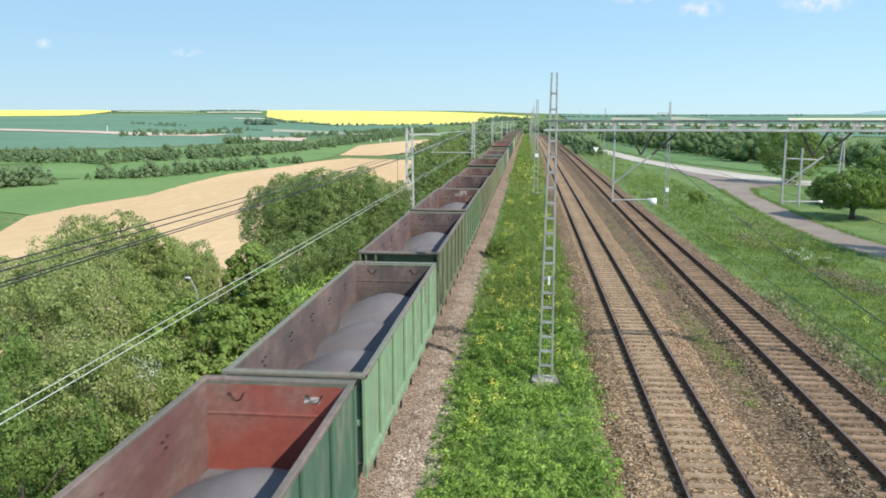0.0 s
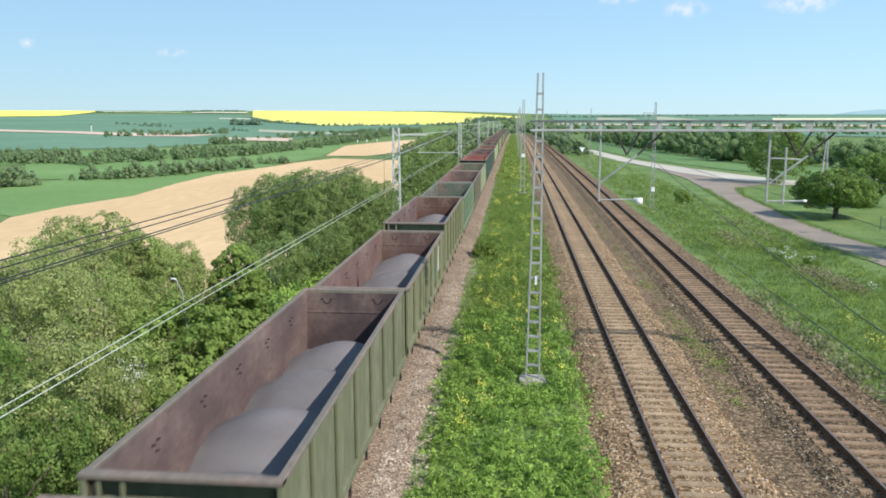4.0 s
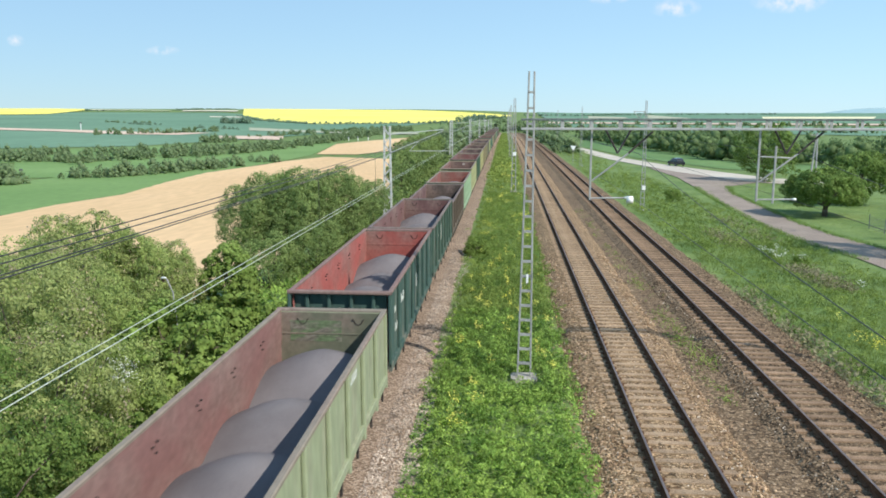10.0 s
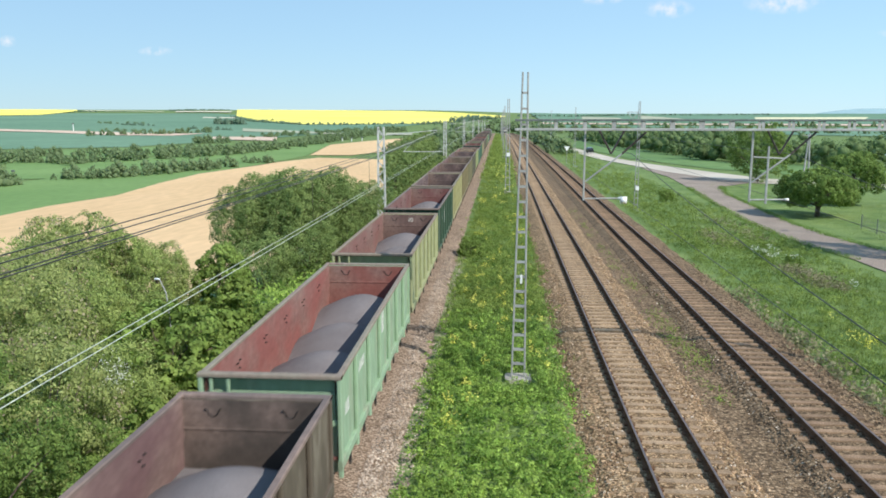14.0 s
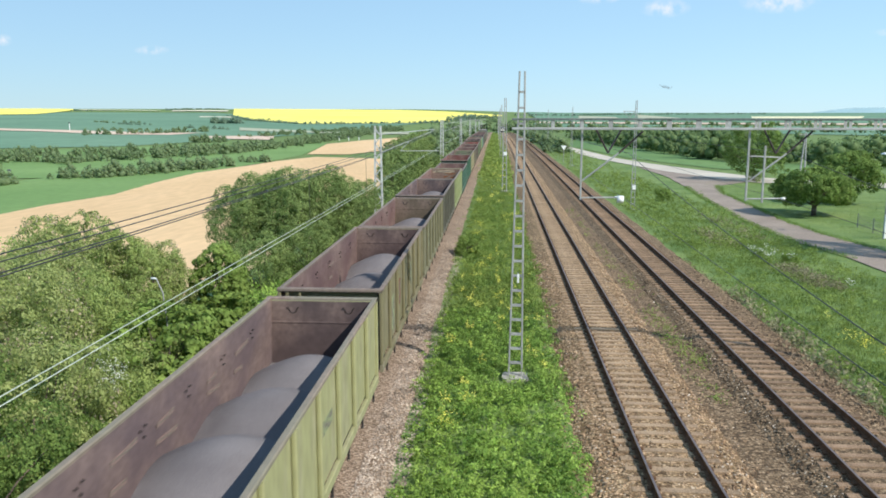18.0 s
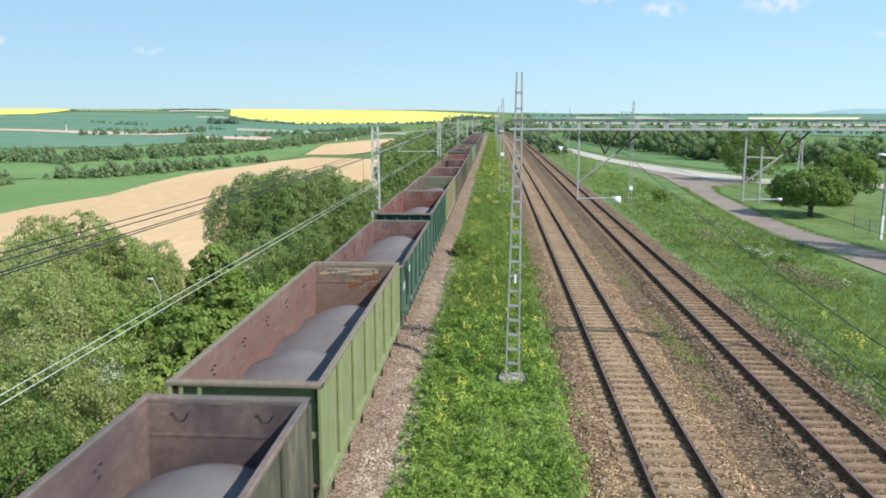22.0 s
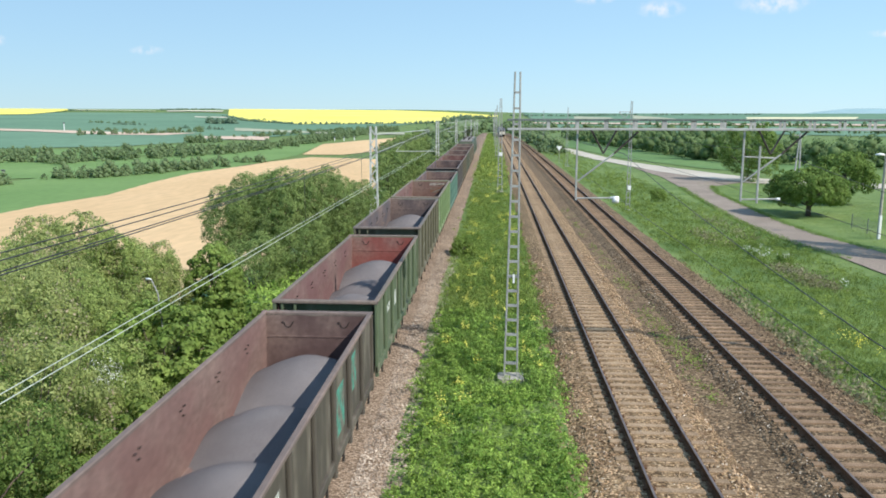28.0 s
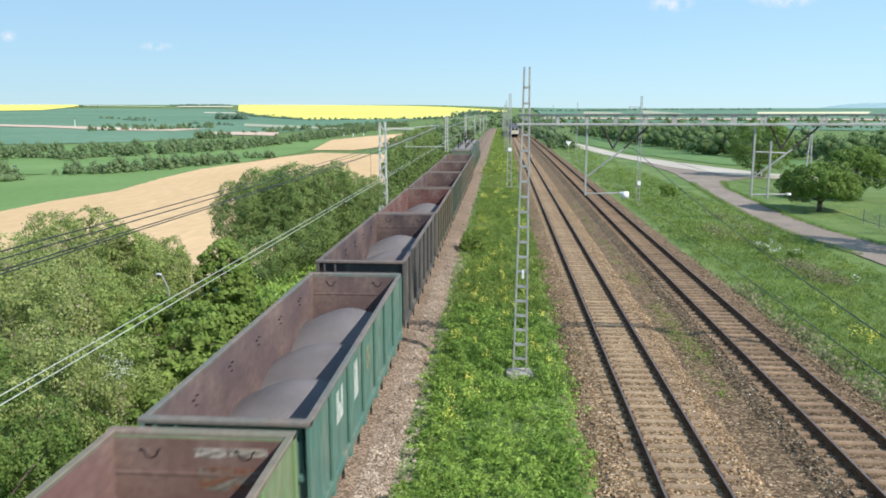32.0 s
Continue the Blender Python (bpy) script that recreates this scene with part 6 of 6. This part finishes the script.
for wx in (-0.78, 0.78):
    for wy in (-1.3, 1.3):
        s = Shape(); s.rod([(wx - 0.1, wy, 0.31), (wx + 0.1, wy, 0.31)], 0.31, 14)
        wheel = part("wheel", s, RUBBER, car)
        s = Shape(); s.rod([(wx - 0.105, wy, 0.31), (wx + 0.105, wy, 0.31)], 0.18, 12)
        part("rim", s, GALVANISED, wheel)

# ---- pushing locomotives and the train on the middle track ----
LOCO_GREEN = grained("loco_green", (0.05, 0.065, 0.04, 1), (0.09, 0.1, 0.065, 1), 1, 0.5, 0.1, 20)
LOCO_GREY = grained("loco_roof", (0.2, 0.18, 0.16, 1), (0.3, 0.27, 0.24, 1), 1, 0.7, 0.1, 20)
COACH_BLUE = grained("coach_side", (0.05, 0.06, 0.09, 1), (0.08, 0.09, 0.12, 1), 1, 0.5, 0.1, 20)
CREAM = grained("cab_cream", (0.55, 0.5, 0.4, 1), (0.62, 0.57, 0.46, 1), 1, 0.5, 0.1, 20)


def pantograph(parent, y, z, rise):
    for side in (-0.5, 0.5):
        s = Shape(); s.rod([(side, y, z), (side * 0.9, y + 0.9, z + rise * 0.5), (side * 0.7, y, z + rise)], 0.05)
        part("pantograph_arm", s, UNDER, parent)
    s = Shape(); s.rod([(-0.95, y, z + rise - 0.12), (-0.7, y, z + rise), (0.7, y, z + rise), (0.95, y, z + rise - 0.12)], 0.04)
    part("pantograph_head", s, UNDER, parent)


def locomotive(name, words, length, body, front, roof, pans, half=1.48, top=3.65):
    t = thing(name, words, "locomotive")
    part("body", hull([(0.0, half * 0.85, half * 0.75, 1.0, 2.1, top * 0.86), (0.5, half, half * 0.86, 0.95, 2.2, top), (length - 0.5, half, half * 0.86, 0.95, 2.2, top), (length, half * 0.85, half * 0.75, 1.0, 2.1, top * 0.86)]), body, t)
    part("cab_front", hull([(-0.05, half * 0.84, half * 0.74, 1.1, 2.0, top * 0.84), (0.2, half * 0.9, half * 0.8, 1.05, 2.1, top * 0.9)]), front, t)
    for sx in (-0.55, 0.55):
        s = Shape(); s.box(sx - 0.45, -0.09, 2.3, sx + 0.45, -0.05, 3.05)
        part("windscreen", s, GLASS, t)
        s = Shape(); s.rod([(sx * 1.6, -0.12, 1.5), (sx * 1.6, -0.04, 1.5)], 0.12, 10)
        part("headlight", s, WHITE_PAINT, t)
    s = Shape(); s.bar((0, 0.8, top + 0.06), (0, length - 0.8, top + 0.06), 1.9, 0.22, 0.06)
    part("roof_deck", s, roof, t)
    for i in range(6):
        s = Shape(); s.rod([(0.5 * (-1) ** i, 2.5 + i * (length - 5) / 5, top + 0.1), (0.5 * (-1) ** i, 2.5 + i * (length - 5) / 5, top + 0.6)], 0.09, 8)
        part("roof_insulator", s, INSULATOR, t)
    for y in pans:
        pantograph(t, y, top + 0.15, 1.55)
    for y in (3.2, length - 3.2):
        s = Shape(); s.bar((0, y - 1.7, 0.6), (0, y + 1.7, 0.6), 2.3, 0.7, 0.08)
        g = part("bogie", s, UNDER, t)
        for d in (-1.2, 1.2):
            s = Shape(); s.rod([(-0.85, y + d, 0.55), (0.85, y + d, 0.55)], 0.55, 16)
            part("wheelset", s, UNDER, g)
    return t


PUSHERS = [(35, locomotive("electric_locomotive", "dark green electric locomotive pushing the ore train", 16.5, LOCO_GREEN, LOCO_GREEN, LOCO_GREY, (2.5, 13.5)), 0.0),
           (35, locomotive("electric_locomotive", "second dark green section of the pushing locomotive", 16.5, LOCO_GREEN, LOCO_GREEN, LOCO_GREY, (3.0, 13.5)), 17.6)]
EXPRESS = [(locomotive("electric_locomotive", "locomotive with a cream front on the middle track", 16.5, COACH_BLUE, CREAM, LOCO_GREY, (13.0,)), 0.0)]
for i in range(4):
    c = thing("passenger_coach", "dark blue passenger coach on the middle track", "coach", group="coaches")
    part("body", hull([(0, 1.4, 1.1, 1.0, 2.6, 3.9), (24.5, 1.4, 1.1, 1.0, 2.6, 3.9)]), COACH_BLUE, c)
    for side in (-1, 1):
        s = Shape(); s.box(side * 1.39, 1.0, 2.15, side * 1.405, 23.5, 2.95)
        part("window_band", s, GLASS, c)
    for y in (3.0, 21.5):
        s = Shape(); s.bar((0, y - 1.4, 0.55), (0, y + 1.4, 0.55), 2.2, 0.7, 0.08)
        part("bogie", s, UNDER, c)
    EXPRESS.append((c, 17.5 + 25.6 * i))


FEATHER = grained("dark_feathers", (0.03, 0.03, 0.04, 1), (0.06, 0.055, 0.06, 1), 20, 0.7, 0, 60)
bird = thing("swallow", "small dark swallow flying over the line", "bird")
part("body", hull([(-0.0558, 0.0037, 0.0025, -0.0037, 0., 0.0037), (-0.031, 0.0112, 0.0074, -0.0112, 0., 0.0087), (0.0124, 0.0136, 0.0093, -0.0124, 0., 0.0112), (0.0465, 0.0087, 0.0062, -0.0062, 0., 0.0087), (0.062, 0.0019, 0.0012, -0.0012, 0., 0.0019)]), FEATHER, bird)
for side in (-1, 1):
    s = Shape()
    s.add([(side * 0.0093, 0.0217, 0.0062), (side * 0.0093, -0.0124, 0.0062), (side * 0.0496, -0.0031, 0.0279), (side * 0.0992, -0.031, 0.0186), (side * 0.0527, 0.0279, 0.0291), (side * 0.0093, 0.0217, 0.0025), (side * 0.0093, -0.0124, 0.0025), (side * 0.0496, -0.0031, 0.0248), (side * 0.0992, -0.031, 0.0167), (side * 0.0527, 0.0279, 0.026)],
          [(0, 1, 2, 4), (4, 2, 3), (5, 9, 7, 6), (9, 8, 7), (0, 4, 9, 5), (4, 3, 8, 9), (1, 6, 7, 2), (2, 7, 8, 3)])
    part("wing", s, FEATHER, bird)
    s = Shape()
    s.add([(0, -0.0527, 0.0019), (side * 0.0074, -0.0527, 0.0019), (side * 0.0186, -0.0992, 0.0019), (0, -0.0527, 0.), (side * 0.0074, -0.0527, 0.), (side * 0.0186, -0.0992, 0.)], [(0, 1, 2), (3, 5, 4), (0, 2, 5, 3), (1, 4, 5, 2), (0, 3, 4, 1)])
    part("tail_feather", s, FEATHER, bird)


def in_flight(x, y, z, lean=0):
    """The swallow's pose, heading north-east."""
    return pose(x, y, z, -4, lean, -42)


def on_road(t):
    path = [(0, 130, 84.5), (4, 93, 97.5), (6, 64.5, 111), (7, 51.0, 119), (8, 41.5, 131), (9, 36.2, 142), (10, 32.6, 155), (11, 30, 168), (12, 28, 181), (14, 24, 215), (18, 21, 275), (24, 20, 370), (32, 21.5, 510)]
    for (a, x0, y0), (b, x1, y1) in zip(path, path[1:]):
        if t <= b:
            u = (t - a) / (b - a)
            x, y = x0 + (x1 - x0) * u, y0 + (y1 - y0) * u
            return pose(x, y, ground_z(x, y) + 0.1 + 0.0004 * math.hypot(x, y), 0, 0, math.degrees(math.atan2(-(x1 - x0), y1 - y0)))



def blades(name, spots, per, spread, height, material, label, seed):
    """Upright narrow grass blades in tufts."""
    rng = np.random.default_rng(seed)
    c = np.repeat(spots, per, axis=0)
    n = len(c)
    p = c + rng.normal(0, 1, (n, 3)) * np.array([spread, spread, 0.01])
    a = rng.uniform(0, 6.283, n)
    side = np.stack([np.cos(a), np.sin(a), np.zeros(n)], 1) * 0.012 * (height / 0.3)
    tip = np.stack([rng.normal(0, 0.35, n), rng.normal(0, 0.35, n), np.ones(n)], 1) * height * rng.uniform(0.5, 1.3, (n, 1))
    q = np.stack([p - side, p + side, p + tip * 0.6 + side * 0.8, p + tip], axis=1)
    return thing(name, label, "grass", kind="stuff", data=quads(name, q, material))


blades("bank_blades", spots_in(12.0, 22.4, 14, 130, 10500, 154, -0.02, 0.05), 7, 0.16, 0.24, BANK_BLADE, "tall light grass on the bank beside the main line", 164)
blades("strip_blades", spots_in(-2.0, 2.2, 24, 90, 5000, 155, 0.0, 0.12, clump=0.5), 8, 0.1, 0.3, BLADE, "light green grass among the weeds of the strip", 165)
blades("slope_blades", spots_in(-8.6, -6.9, 12, 90, 4000, 156, -0.02, 0.1), 7, 0.12, 0.36, BLADE, "rough grass below the ballast of the ore line", 166)

blades("lawn_grass", spots_in(28.5, 44, 52, 116, 5000, 172, 0.0, 0.02), 7, 0.3, 0.13, MOWN, "mown lawn beside the lane", 173)

LANE_EDGE = [(23.8, 54), (22.6, 62.5), (22.5, 73), (23.6, 88.5), (25.4, 108)], [(27.4, 58), (26.5, 65), (26.2, 72), (27.2, 87), (28.0, 99.7), (30.1, 110)]
for i, edge in enumerate(LANE_EDGE):
    spots = np.array([(x, y, ground_z(x, y) + 0.05) for x, y, k in along_line(edge, 0.07, 0.22, 190 + i)])
    blades("lane_edge_grass", spots, 6, 0.1, 0.26, BLADE, "ragged grass edge along the asphalt lane", 192 + i)


def motions():
    for k, w in WAGONS:
        walk(w, [(t, at_rail(k, t)) for t in range(0, 33, 2)])
    for k, loco, back in PUSHERS:
        walk(loco, [(t, on_line(TRACKS["ore"], PITCH * k + 0.1 + back - travel(t), ORE_RAIL, 16.5)) for t in range(0, 33, 2)])
    for coach, back in EXPRESS:
        walk(coach, [(t, on_line(TRACKS["mid"], 266 + 22.0 * (32 - t) + back, 0, 20.0)) for t in range(0, 33, 4)])
    walk(car, [(t, on_road(t)) for t in (0, 2, 4, 5, 6, 6.5, 7, 7.5, 8, 8.5, 9, 9.5, 10, 10.5, 11, 11.5, 12, 13, 14, 16, 18, 21, 24, 28, 32)])
    walk(bird, [(0, in_flight(-46, -34, 15)), (16.5, in_flight(-28, -13.5, 13)), (17.1, in_flight(-15.4, -2.4, 11.2)), (17.5, in_flight(-7.4, 5.1, 10.2)), (17.8, in_flight(-1.6, 10.7, 9.5, 20)), (17.9, in_flight(0.63, 12.46, 9.24, 25)), (18.0, in_flight(2.92, 14.2, 8.95, 10)), (18.1, in_flight(4.63, 16.15, 8.71, -15)), (18.3, in_flight(8.0, 20.0, 8.2)), (18.6, in_flight(13.3, 25.5, 7.5)), (20, in_flight(40, 55, 7)), (24, in_flight(90, 160, 9)), (32, in_flight(160, 320, 12))])


motions()
